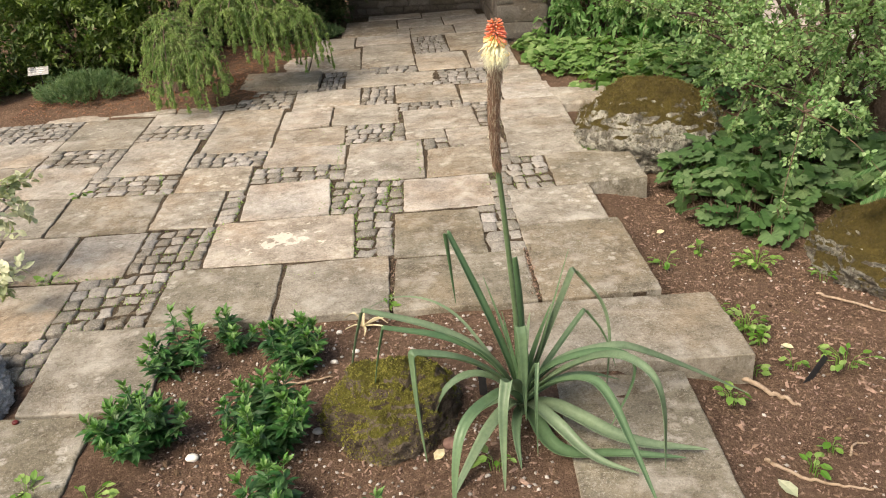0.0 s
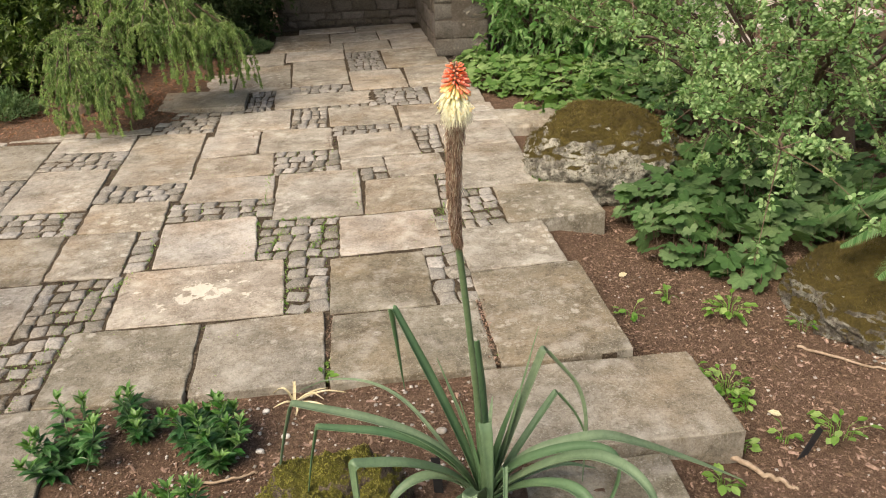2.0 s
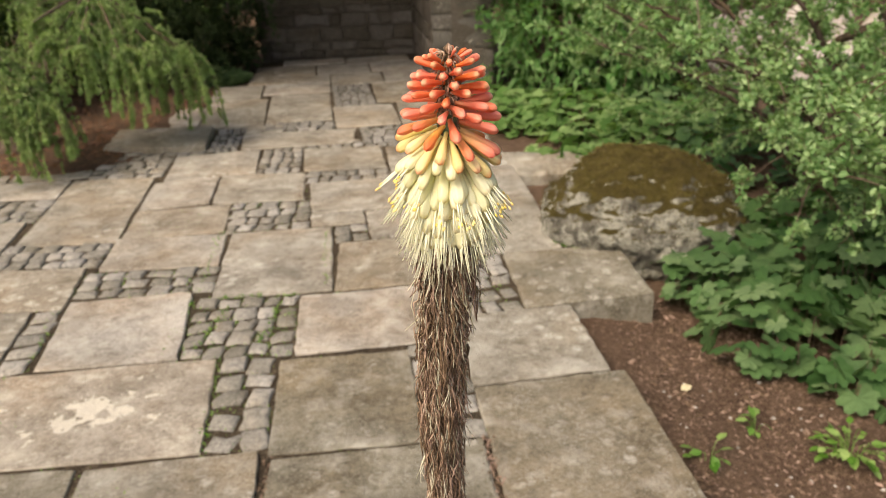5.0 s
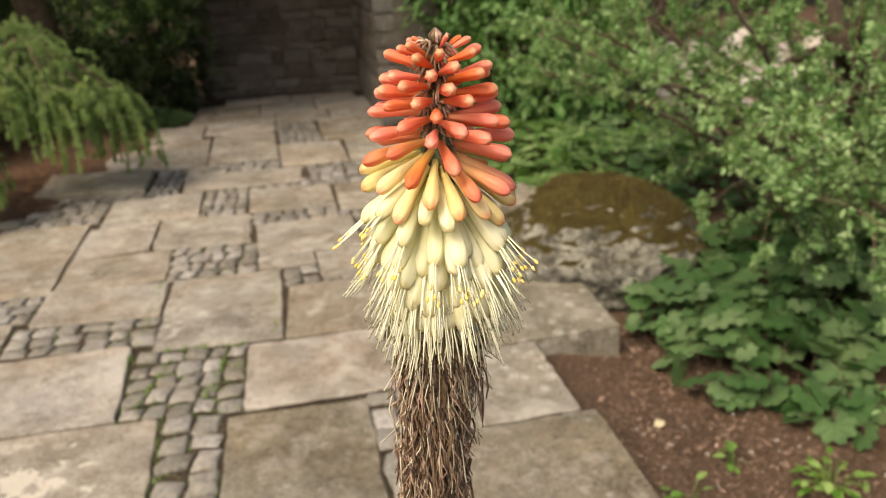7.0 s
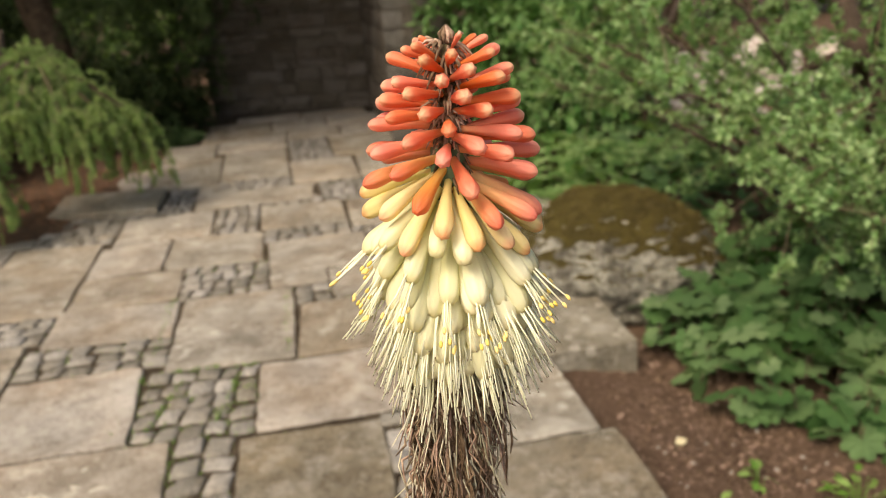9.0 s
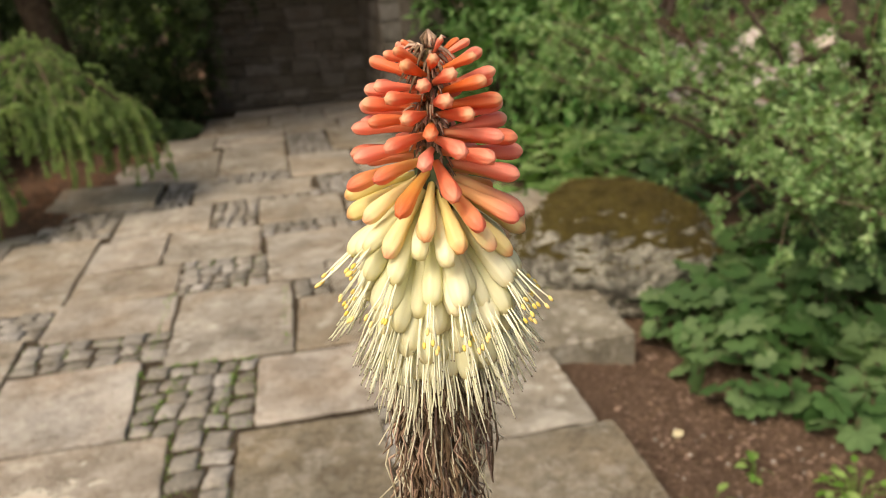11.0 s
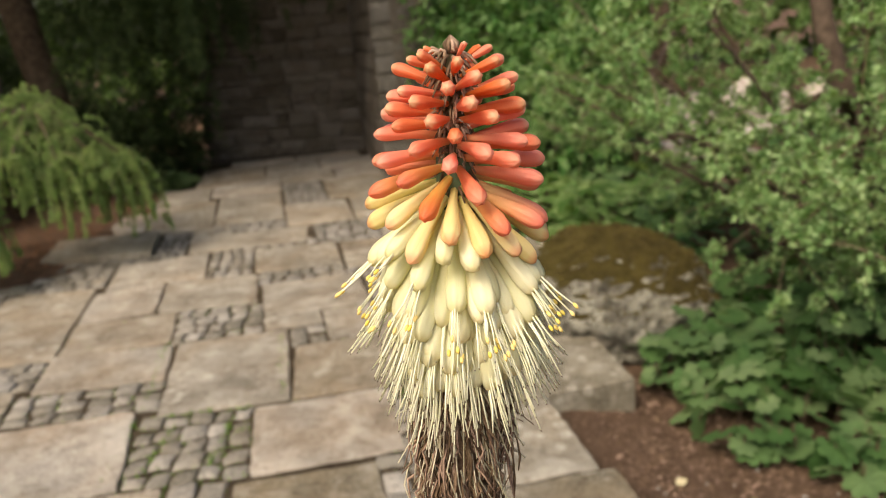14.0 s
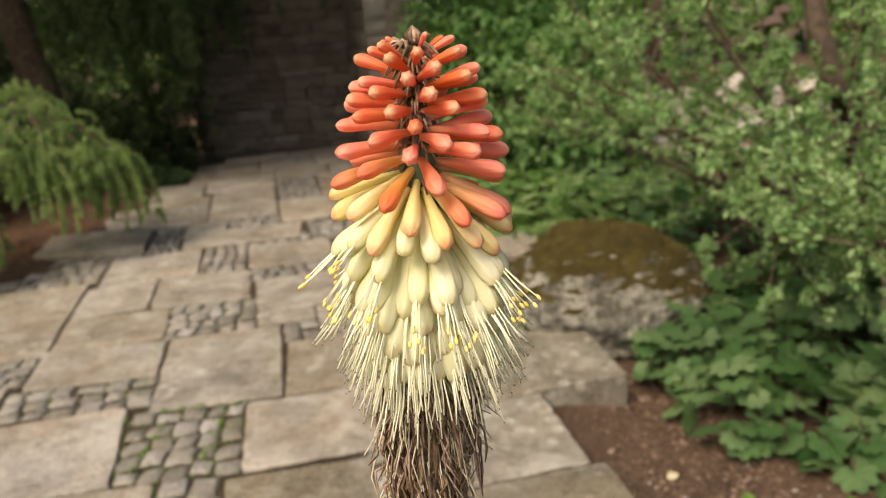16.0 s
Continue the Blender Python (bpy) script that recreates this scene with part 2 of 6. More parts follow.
PALESTONE = stone_material("pale_stone", (0.44, 0.38, 0.34), (0.58, 0.51, 0.46))
JOINT = earth_material("mossy_joint", (0.048, 0.035, 0.024), (0.085, 0.064, 0.043), (0.17, 0.135, 0.095))
SOIL = earth_material("bark_mulch_soil", (0.092, 0.057, 0.039), (0.145, 0.093, 0.064), (0.22, 0.148, 0.103))
MULCH = plain_material("bark_chips", (0.10, 0.06, 0.042), (0.27, 0.18, 0.125), 30.0, 0.9, 0.4, 0.55)
LITTER = plain_material("needle_litter", (0.17, 0.075, 0.035), (0.27, 0.135, 0.07), 30.0, 0.9, 0.4, 0.5)
PEBBLE = plain_material("pebble", (0.25, 0.23, 0.2), (0.5, 0.46, 0.42), 30.0, 0.8, 0.3, 0.4)
BOULDER = mossy_stone("mossy_granite", (0.095, 0.085, 0.068), (0.29, 0.27, 0.225), (0.56, 0.54, 0.46), (0.125, 0.098, 0.026), (0.07, 0.052, 0.018), 0.60, 0.42)
MOSSROCK = mossy_stone("moss_covered_rock", (0.085, 0.065, 0.048), (0.16, 0.125, 0.095), (0.21, 0.17, 0.13), (0.16, 0.15, 0.032), (0.09, 0.082, 0.022), 0.62, 0.7)
SUNKROCK = mossy_stone("sunken_mossy_granite", (0.11, 0.095, 0.075), (0.20, 0.175, 0.145), (0.42, 0.41, 0.35), (0.125, 0.095, 0.028), (0.075, 0.058, 0.02), 0.40, 0.8)
GREYROCK = stone_material("grey_rock", (0.2, 0.2, 0.2), (0.33, 0.32, 0.31))
BARK = plain_material("bark", (0.06, 0.042, 0.03), (0.13, 0.095, 0.07), 22.0, 0.95, 1.0, 0.2, "object", 0.1)
TWIG = plain_material("twig", (0.10, 0.065, 0.045), (0.19, 0.14, 0.10), 40.0, 0.9, 0.5, 0.2, "island", 0.1)
ROOT = plain_material("pale_root", (0.25, 0.18, 0.12), (0.40, 0.31, 0.23), 50.0, 0.85, 0.5, 0.2)
STRAP = leaf_material("strap_leaf", (0.10, 0.17, 0.088), (0.155, 0.24, 0.13), 0.36, 0.22, False, 0.2)
STALK = plain_material("flower_stalk", (0.09, 0.14, 0.07), (0.13, 0.19, 0.10), 60.0, 0.5, 0.15, 0.1, "object")
SMALLLEAF = leaf_material("small_round_leaf", (0.185, 0.335, 0.122), (0.325, 0.47, 0.212), 0.66, 0.42)
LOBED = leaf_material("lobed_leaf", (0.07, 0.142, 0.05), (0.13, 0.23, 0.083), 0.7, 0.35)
GLOSSY = leaf_material("glossy_leaf", (0.034, 0.095, 0.032), (0.07, 0.17, 0.05), 0.33, 0.25)
SHOOT = leaf_material("young_shoot_leaf", (0.085, 0.20, 0.045), (0.14, 0.28, 0.07), 0.4, 0.3)
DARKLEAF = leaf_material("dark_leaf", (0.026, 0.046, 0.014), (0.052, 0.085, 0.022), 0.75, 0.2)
YEWLEAF = leaf_material("evergreen_leaf", (0.035, 0.075, 0.018), (0.18, 0.26, 0.06), 0.45, 0.25)
NEEDLE = leaf_material("larch_needle", (0.16, 0.27, 0.08), (0.32, 0.44, 0.15), 0.55, 0.4)
JUNIPER = leaf_material("juniper_needle", (0.11, 0.19, 0.085), (0.17, 0.26, 0.11), 0.55, 0.3)
FERN = leaf_material("fern_frond", (0.105, 0.235, 0.07), (0.19, 0.34, 0.115), 0.55, 0.4)
FROND = leaf_material("shade_fern_frond", (0.075, 0.17, 0.055), (0.135, 0.25, 0.09), 0.6, 0.35)
# Brighter copy of LOBED: the sunlight on this patch is in the colour.
SUNLITLOBE = leaf_material("lobed_leaf_painted_sunlit", (0.12, 0.225, 0.062), (0.215, 0.345, 0.115), 0.7, 0.4)
WEED = leaf_material("weed_leaf", (0.13, 0.26, 0.05), (0.22, 0.36, 0.08), 0.5, 0.35)
PALELEAF = leaf_material("variegated_leaf", (0.36, 0.42, 0.24), (0.66, 0.66, 0.48), 0.5, 0.3)
FARLEAF = leaf_material("far_foliage", (0.06, 0.12, 0.03), (0.15, 0.24, 0.06), 0.6, 0.35)
DRY = plain_material("withered_floret", (0.17, 0.10, 0.066), (0.42, 0.29, 0.20), 200.0, 0.85, 0.3, 0.6)
DRYLEAF = plain_material("dry_leaf", (0.45, 0.38, 0.22), (0.62, 0.55, 0.38), 60.0, 0.7, 0.3, 0.2)
FILAMENT = plain_material("filament", (0.82, 0.80, 0.56), (0.90, 0.88, 0.70), 300.0, 0.5, 0.0, 0.10)
OLDFILAMENT = plain_material("dry_filament", (0.62, 0.55, 0.38), (0.80, 0.74, 0.58), 300.0, 0.6, 0.0, 0.3)
ANTHER = plain_material("anther", (0.86, 0.62, 0.14), (0.92, 0.72, 0.24), 300.0, 0.7, 0.0, 0.15)
OLDANTHER = plain_material("spent_anther", (0.09, 0.055, 0.03), (0.17, 0.11, 0.06), 300.0, 0.8, 0.0, 0.3)
AXIS = plain_material("flower_axis", (0.065, 0.05, 0.025), (0.13, 0.10, 0.045), 300.0, 0.7, 0.4, 0.3)
BLACK = plain_material("black_plastic", (0.012, 0.012, 0.013), (0.02, 0.02, 0.021), 60.0, 0.45, 0.1, 0.1)
LABEL = plain_material("engraved_plate", (0.20, 0.20, 0.20), (0.27, 0.27, 0.27), 60.0, 0.35, 0.1, 0.05)
INK = plain_material("label_writing", (0.62, 0.62, 0.60), (0.70, 0.70, 0.68), 60.0, 0.6, 0.0, 0.05)
BUD_C = petal_material("bud_petal", (0.0, (0.70, 0.21, 0.08)), (0.5, (0.88, 0.225, 0.11)), (0.88, (0.89, 0.26, 0.15)), (1.0, (0.90, 0.52, 0.32)), length=0.016)
RED_C = petal_material("coral_petal", (0.0, (0.82, 0.36, 0.13)), (0.4, (0.89, 0.30, 0.15)), (0.85, (0.89, 0.245, 0.145)), (1.0, (0.90, 0.36, 0.23)), length=0.020)
ORANGE_C = petal_material("orange_petal", (0.0, (0.88, 0.66, 0.24)), (0.45, (0.89, 0.50, 0.18)), (0.8, (0.88, 0.32, 0.15)), (1.0, (0.87, 0.22, 0.13)), length=0.023)
YELLOW_C = petal_material("yellow_petal", (0.0, (0.86, 0.78, 0.34)), (0.5, (0.93, 0.82, 0.40)), (0.9, (0.93, 0.77, 0.40)), (1.0, (0.90, 0.46, 0.24)), length=0.025)
CREAM_C = petal_material("cream_petal", (0.0, (0.74, 0.76, 0.38)), (0.3, (0.90, 0.88, 0.54)), (0.9, (0.94, 0.92, 0.64)), (1.0, (0.90, 0.82, 0.48)), length=0.0265)

# ---- builders ----
rng = np.random.default_rng(7)


def mesh_from(name, verts, faces, smooth=False):
    me = bpy.data.meshes.new(name)
    me.from_pydata([tuple(v) for v in verts], [], [tuple(f) for f in faces])
    if smooth:
        me.polygons.foreach_set("use_smooth", [True] * len(me.polygons))
    me.update()
    return me


def put(name, me, material, parent=None, label=""):
    ob = new(name, me)
    if not me.materials:
        me.materials.append(material)
    ob.parent = parent
    if label:
        ob["label"] = label
    return ob


def part(name, bm, material, parent=None, label="", smooth=True):
    me = bpy.data.meshes.new(name)
    bm.to_mesh(me)
    bm.free()
    if smooth:
        me.polygons.foreach_set("use_smooth", [True] * len(me.polygons))
    return put(name, me, material, parent, label)


def thing(name, x, y, z, label, category, group="", kind=""):
    ob = new(name)
    ob.empty_display_size = 0.05
    ob.location = (x, y, z)
    bpy.context.view_layer.update()
    return tagged(ob, label, category, group, kind)


def keep_place(ob, parent):
    """Parent ob, built in world places, without moving it."""
    ob.parent = parent
    ob.matrix_parent_inverse = Matrix.Translation(parent.location).inverted()
    return ob


def unit(v):
    v = np.asarray(v, float)
    return v / np.maximum(np.linalg.norm(v, axis=-1, keepdims=True), 1e-9)


def tube(points, radii, segs=7, cap=True):
    """Verts and faces of a round tapered limb along points."""
    pts = np.asarray(points, float)
    n = len(pts)
    radii = np.atleast_1d(np.asarray(radii, float))
    radii = np.interp(np.linspace(0, 1, n), np.linspace(0, 1, len(radii)), radii)
    tan = unit(np.gradient(pts, axis=0))
    ref = np.array([0.0, 0.0, 1.0]) if abs(tan[0][2]) < 0.9 else np.array([1.0, 0.0, 0.0])
    verts, faces = [], []
    side = unit(np.cross(tan[0], ref))
    for i in range(n):
        side = unit(side - tan[i] * np.dot(side, tan[i]))
        up = np.cross(side, tan[i])
        for k in range(segs):
            a = 2 * math.pi * k / segs
            verts.append(pts[i] + radii[i] * (math.cos(a) * side + math.sin(a) * up))
    for i in range(n - 1):
        for k in range(segs):
            j = (k + 1) % segs
            faces.append((i * segs + k, i * segs + j, (i + 1) * segs + j, (i + 1) * segs + k))
    if cap:
        faces.append(tuple(range(segs))[::-1])
        faces.append(tuple((n - 1) * segs + k for k in range(segs)))
    return verts, faces


def join(pieces):
    verts, faces = [], []
    for v, f in pieces:
        o = len(verts)
        verts.extend(v)
        faces.extend(tuple(i + o for i in q) for q in f)
    return verts, faces


def bend(a, b, sag=0.0, n=7, wobble=0.0, gen=rng):
    """Points of a limb from a to b that sags or rises on the way."""
    a, b = np.asarray(a, float), np.asarray(b, float)
    t = np.linspace(0, 1, n)[:, None]
    p = a + (b - a) * t
    p[:, 2] += (sag * 4 * t * (1 - t))[:, 0]
    p[1:-1] += gen.normal(0, wobble, (n - 2, 3))
    return p


LANCE = (np.array([(0, 0, 0), (-0.17, 0.4, 0.05), (0, 0.45, 0.0), (0.17, 0.4, 0.05), (0, 1.0, -0.10)]),
         [(0, 2, 1), (0, 3, 2), (1, 2, 4), (2, 3, 4)])
OVAL = (np.array([(0, 0, 0), (-0.3, 0.3, 0.05), (-0.27, 0.68, 0.04), (0, 1.0, -0.05), (0.27, 0.68, 0.04), (0.3, 0.3, 0.05), (0, 0.5, 0.0)]),
        [(0, 6, 1), (1, 6, 2), (2, 6, 3), (3, 6, 4), (4, 6, 5), (5, 6, 0)])
BLADE = (np.array([(-0.09, 0, 0), (0.09, 0, 0), (0.07, 0.6, 0.03), (0.0, 1.0, -0.05), (-0.07, 0.6, 0.03)]), [(0, 1, 2, 4), (4, 2, 3)])
NEEDLETUFT = (np.array([(-0.11, 0, 0), (0.11, 0, 0), (0.0, 1.0, 0.0), (0, 0, -0.11), (0, 0, 0.11), (0.25, 0.9, 0.15)]), [(0, 1, 2), (3, 4, 5)])
PINNA = (np.array([(-0.06, 0, 0), (0.06, 0, 0), (0.05, 0.6, 0.03), (0.0, 1.0, -0.05), (-0.05, 0.6, 0.03)]), [(0, 1, 2, 4), (4, 2, 3)])


def lobed_template(lobes=7):
    v, f = [(0, 0.12, 0.0)], []
    n = lobes * 6
    for i in range(n + 1):
        a = math.radians(-90 + 22 + (360 - 44) * i / n)
        r = 0.76 + 0.24 * abs(math.sin(math.pi * i / 6)) ** 0.7 - (0.06 if i % 2 else 0.0)
        v.append((r * math.cos(a) * 0.95, 0.12 + r * math.sin(a), 0.018 * math.cos(2 * math.pi * i / 6) + 0.05 * r - 0.08 * r * r))
    for i in range(n):
        f.append((0, i + 1, i + 2))
    return np.array(v), f


LOBE = lobed_template()


def leaves(template, P, D, N, S):
    """Verts and faces of many leaves: feet P, directions D, upper sides N, sizes S."""
    tv, tf = template
    P, D, S = np.asarray(P, float), unit(D), np.asarray(S, float)
    side = unit(np.cross(D, np.asarray(N, float) + rng.normal(0, 0.01, D.shape)))
    up = np.cross(side, D)
    v = P[:, None, :] + S[:, None, None] * (tv[None, :, 0, None] * side[:, None, :] + tv[None, :, 1, None] * D[:, None, :] + tv[None, :, 2, None] * up[:, None, :])
    k = len(tv)
    faces = [tuple(i + k * j for i in f) for j in range(len(P)) for f in tf]
    return v.reshape(-1, 3), faces


def rock_mesh(name, sx, sy, sz, amount=0.22, size=0.25, seed=0, divisions=4, squash=1.0, boxy=2.2):
    bm = bmesh.new()
    bmesh.ops.create_icosphere(bm, subdivisions=divisions, radius=1.0)
    for v in bm.verts:
        p = v.co.copy()
        k = (abs(p.x) ** boxy + abs(p.y) ** boxy + abs(p.z) ** boxy) ** (-1 / boxy)
        p *= k * squash
        q = p * (0.35 / size) + Vector((seed * 7.3, seed * 3.1, seed))
        p *= 1 + amount * (noise.noise(q) + 0.5 * noise.noise(q * 2.4) + 0.3 * noise.noise(q * 6) + 0.24 * noise.noise(q * 13) + 0.2 * noise.noise(q * 27) + 0.12 * noise.noise(q * 50))
        v.co = (p.x * sx, p.y * sy, p.z * sz)
    me = bpy.data.meshes.new(name)
    bm.to_mesh(me)
    bm.free()
    me.polygons.foreach_set("use_smooth", [True] * len(me.polygons))
    return me


def ground_height(x, y):
    """The soil: low in the planted beds, level under the paving, rising under the trees."""
    z = -0.03 - 0.012 * min(1, max(0, (2.4 - y) / 0.8))
    if x > 0.5 and y < 4.8:
        z = -0.075 - 0.065 * min(1, max(0, (x - 0.66) / 0.25))
    if y > 5.4 and x < -0.9:
        z = -0.06 + 0.10 * min(1, max(0, (y - 5.4) / 0.5)) * min(1, max(0, (-1.2 - x) / 0.8))
    if x > 0.4 and y > 4.8:
        z = -0.10 + 0.07 * min(1, (y - 4.8) / 1.0)
    if x > 1.6:
        z += 0.05 * min(1.5, x - 1.6)
    if -1.6 < x < -0.95 and y < 2.55:
        z += 0.022 * min(1, (-0.95 - x) / 0.2)
    z += 0.016 * noise.noise(Vector((x * 3, y * 3, 0.5))) + 0.008 * noise.noise(Vector((x * 11, y * 11, 2.5)))
    return z

# ---- ground ----
def ground():
    xs = np.concatenate([[-400, -120, -40, -15, -8], np.arange(-5.5, 4.51, 0.07), [7, 14, 40, 120, 400]])
    ys = np.concatenate([[-400, -120, -40, -12, -3, -0.8], np.arange(0.2, 10.0, 0.07), [11, 14, 20, 40, 120, 400]])
    verts = [(x, y, ground_height(x, y)) for y in ys for x in xs]
    n = len(xs)
    faces = [(j * n + i, j * n + i + 1, (j + 1) * n + i + 1, (j + 1) * n + i) for j in range(len(ys) - 1) for i in range(n - 1)]
    return tagged(put("ground", mesh_from("ground", verts, faces, True), SOIL), "brown soil with bark mulch", "soil", "", "structure")


ground()

PAVE_LEVEL = -0.007


def paving_base():
    """The bed of sand and moss in which slabs and setts lie, course by course."""
    pieces = []
    for x0, x1, y0, y1, s in ((-1.66, -1.26, 1.2, 2.54, 0.10), (0.2, 0.84, 2.22, 2.58, 0.05),
                              (-2.5, 0.2, 2.60, 3.06, 0.08), (0.2, 0.64, 2.62, 3.28, 0.09), (-3.0, 0.58, 3.06, 4.2, 0.1),
                              (0.2, 0.82, 3.80, 4.20, 0.05), (-3.6, 0.55, 4.2, 5.6, 0.1), (-1.9, 0.48, 5.6, 6.5, 0.1), (-1.5, 0.36, 6.5, 9.3, 0.06)):
        w = -s * (y1 - y0)
        v = [(x0, y0, PAVE_LEVEL), (x1, y0, PAVE_LEVEL), (x1 + w, y1, PAVE_LEVEL), (x0 + w, y1, PAVE_LEVEL)]
        v += [(a, b, -0.2) for a, b, c in v]
        pieces.append((v, [(0, 1, 2, 3), (0, 4, 5, 1), (1, 5, 6, 2), (2, 6, 7, 3), (3, 7, 4, 0)]))
    out = []
    for i, (v, f) in enumerate(pieces):
        low = 0.03 if i < 2 else 0.0003 * i
        out.append(([(a, b, c - low) for a, b, c in v], f))
    return tagged(put("paving", mesh_from("paving", *join(out)), JOINT), "courtyard paving of sandstone slabs and granite setts", "paving", "", "structure")


PAVING = paving_base()


def stone_outline(w, d, turn, lean, jitter, gen, per_side=5):
    """A slab's outline: a worn, slightly skewed rectangle."""
    u = np.array([math.cos(radians(turn)), math.sin(radians(turn))])
    v = np.array([-math.sin(radians(lean)), math.cos(radians(lean))])
    corners = [(-0.5, -0.5), (0.5, -0.5), (0.5, 0.5), (-0.5, 0.5)]
    pts = []
    for (a, b), (c, e) in zip(corners, corners[1:] + corners[:1]):
        for i in range(per_side):
            t = i / per_side
            q = (a + (c - a) * t) * w * u + (b + (e - b) * t) * d * v
            amount = jitter * (0.6 if i == 0 else 1.0)
            pts.append(q * (0.992 if i == 0 else 1.0) + gen.normal(0, amount, 2))
    return np.array(pts)


def stone_mesh(name, outline, depth, edge, gen, dome=0.0, tilt=0.0, soft=True):
    n = len(outline)
    rings = [(1.0, 0.0, -depth), (1.0, 0.0, -edge), (1.0, edge * 0.6, -edge * 0.3), (1.0, edge * 1.8, 0.0)]
    verts = []
    size = np.abs(outline).max()
    for s, inset, z in rings:
        for p in outline:
            k = 1 - inset / max(np.linalg.norm(p), 1e-6)
            q = p * k
            verts.append((q[0], q[1], z + tilt * q[0] / size + gen.normal(0, edge * 0.12)))
    faces = []
    for r in range(len(rings) - 1):
        for i in range(n):
            j = (i + 1) % n
            faces.append((r * n + i, r * n + j, (r + 1) * n + j, (r + 1) * n + i))
    top = (len(rings) - 1) * n
    verts.append((0, 0, dome))
    faces += [(top + i, top + (i + 1) % n, len(verts) - 1) for i in range(n)]
    me = mesh_from(name, verts, faces)
    me.polygons.foreach_set("use_smooth", [soft and (len(p.vertices) == 3 or i >= n) for i, p in enumerate(me.polygons)])
    return me


def slab(x, y, w, d, turn=1.0, lean=6.0, lift=0.0, depth=0.10, material=None):
    gen = np.random.default_rng(int(abs(x * 1000) + abs(y * 377)))
    gap = 0.003
    me = stone_mesh("slab", stone_outline(w - gap, d - gap, turn, lean, 0.0022, gen, 10), depth, 0.0045, gen, 0.001, gen.normal(0, 0.003), False)
    ob = put("slab", me, material or SLAB, PAVING)
    ob.location = (x, y, lift + gen.normal(0, 0.002))
    return ob


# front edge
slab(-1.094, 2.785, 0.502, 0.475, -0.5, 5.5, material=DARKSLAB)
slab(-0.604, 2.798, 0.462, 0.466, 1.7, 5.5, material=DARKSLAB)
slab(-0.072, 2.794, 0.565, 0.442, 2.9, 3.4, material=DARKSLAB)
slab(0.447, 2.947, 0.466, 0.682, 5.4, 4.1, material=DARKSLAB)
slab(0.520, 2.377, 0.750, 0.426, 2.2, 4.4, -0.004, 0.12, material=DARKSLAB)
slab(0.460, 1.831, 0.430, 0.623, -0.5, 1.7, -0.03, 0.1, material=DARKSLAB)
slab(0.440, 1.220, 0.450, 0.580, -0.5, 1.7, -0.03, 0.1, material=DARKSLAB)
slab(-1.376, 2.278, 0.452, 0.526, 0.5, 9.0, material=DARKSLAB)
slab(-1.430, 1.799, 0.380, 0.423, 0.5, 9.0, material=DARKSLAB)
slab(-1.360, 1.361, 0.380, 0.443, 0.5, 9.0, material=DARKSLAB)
# second course
slab(-0.930, 3.280, 0.694, 0.488, 1.2, 7.6, 0.0, 0.1, SPLASH)
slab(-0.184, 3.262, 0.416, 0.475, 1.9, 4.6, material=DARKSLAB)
slab(-1.778, 3.209, 0.319, 0.473, 4.5, 6.7)
slab(-2.152, 3.206, 0.393, 0.495, -1.2, 9.0, material=RUSTSLAB)
slab(-1.999, 2.722, 0.503, 0.456, -0.2, 7.2, material=RUSTSLAB)
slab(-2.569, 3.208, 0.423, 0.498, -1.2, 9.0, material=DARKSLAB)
slab(-2.500, 2.720, 0.480, 0.460, -0.2, 7.2)
# third course
slab(0.384, 3.508, 0.426, 0.425, 6.0, 5.0)
slab(-0.151, 3.749, 0.466, 0.424, 4.4, 4.5)
slab(-1.012, 3.780, 0.462, 0.502, 1.1, 8.5)
slab(-1.524, 3.718, 0.336, 0.481, -1.7, 7.4)
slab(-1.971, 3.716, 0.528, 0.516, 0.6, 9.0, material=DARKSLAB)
slab(-2.424, 3.729, 0.352, 0.534, -2.1, 9.7)
slab(-2.855, 3.744, 0.492, 0.553, -2.1, 9.7)
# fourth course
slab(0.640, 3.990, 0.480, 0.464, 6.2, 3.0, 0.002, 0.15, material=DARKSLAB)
slab(-0.089, 4.212, 0.384, 0.467, 3.3, 1.9, material=RUSTSLAB)
slab(-0.534, 4.300, 0.458, 0.659, 0.0, 4.7)
slab(-1.040, 4.456, 0.498, 0.352, -1.0, 6.0)
slab(-1.518, 4.158, 0.424, 0.386, -3.0, 8.0, material=RUSTSLAB)
slab(-2.039, 4.624, 0.476, 0.655, -1.7, 7.5)
slab(-2.529, 4.260, 0.443, 0.510, -4.0, 8.5)
slab(-2.992, 4.312, 0.460, 0.560, -4.0, 8.5)
slab(-3.160, 4.861, 0.608, 0.500, 1.0, 5.9)
# fifth course
slab(0.412, 4.568, 0.447, 0.697, 2.2, 2.0)
slab(-0.007, 4.640, 0.333, 0.354, 2.6, 7.0)
slab(-1.084, 4.834, 0.466, 0.379, 1.3, 6.6, material=RUSTSLAB)
slab(-1.586, 5.095, 0.462, 0.975, -2.5, 6.2)
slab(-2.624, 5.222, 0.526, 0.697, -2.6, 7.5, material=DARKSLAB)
slab(-0.236, 5.050, 0.484, 0.464, 3.0, 7.0)
slab(-0.764, 5.265, 0.463, 0.463, -1.0, 6.2)
slab(-1.183, 5.254, 0.353, 0.438, 4.0, 5.3)
slab(0.386, 5.163, 0.447, 0.469, 3.1, 2.9)
slab(-2.127, 5.460, 0.522, 0.301, -4.0, 8.0)
slab(-2.543, 5.742, 0.507, 0.216, 0.0, 10.0)
slab(-2.063, 5.798, 0.449, 0.336, 2.0, 10.0)
slab(-3.046, 5.713, 0.486, 0.255, 0.0, 10.0)
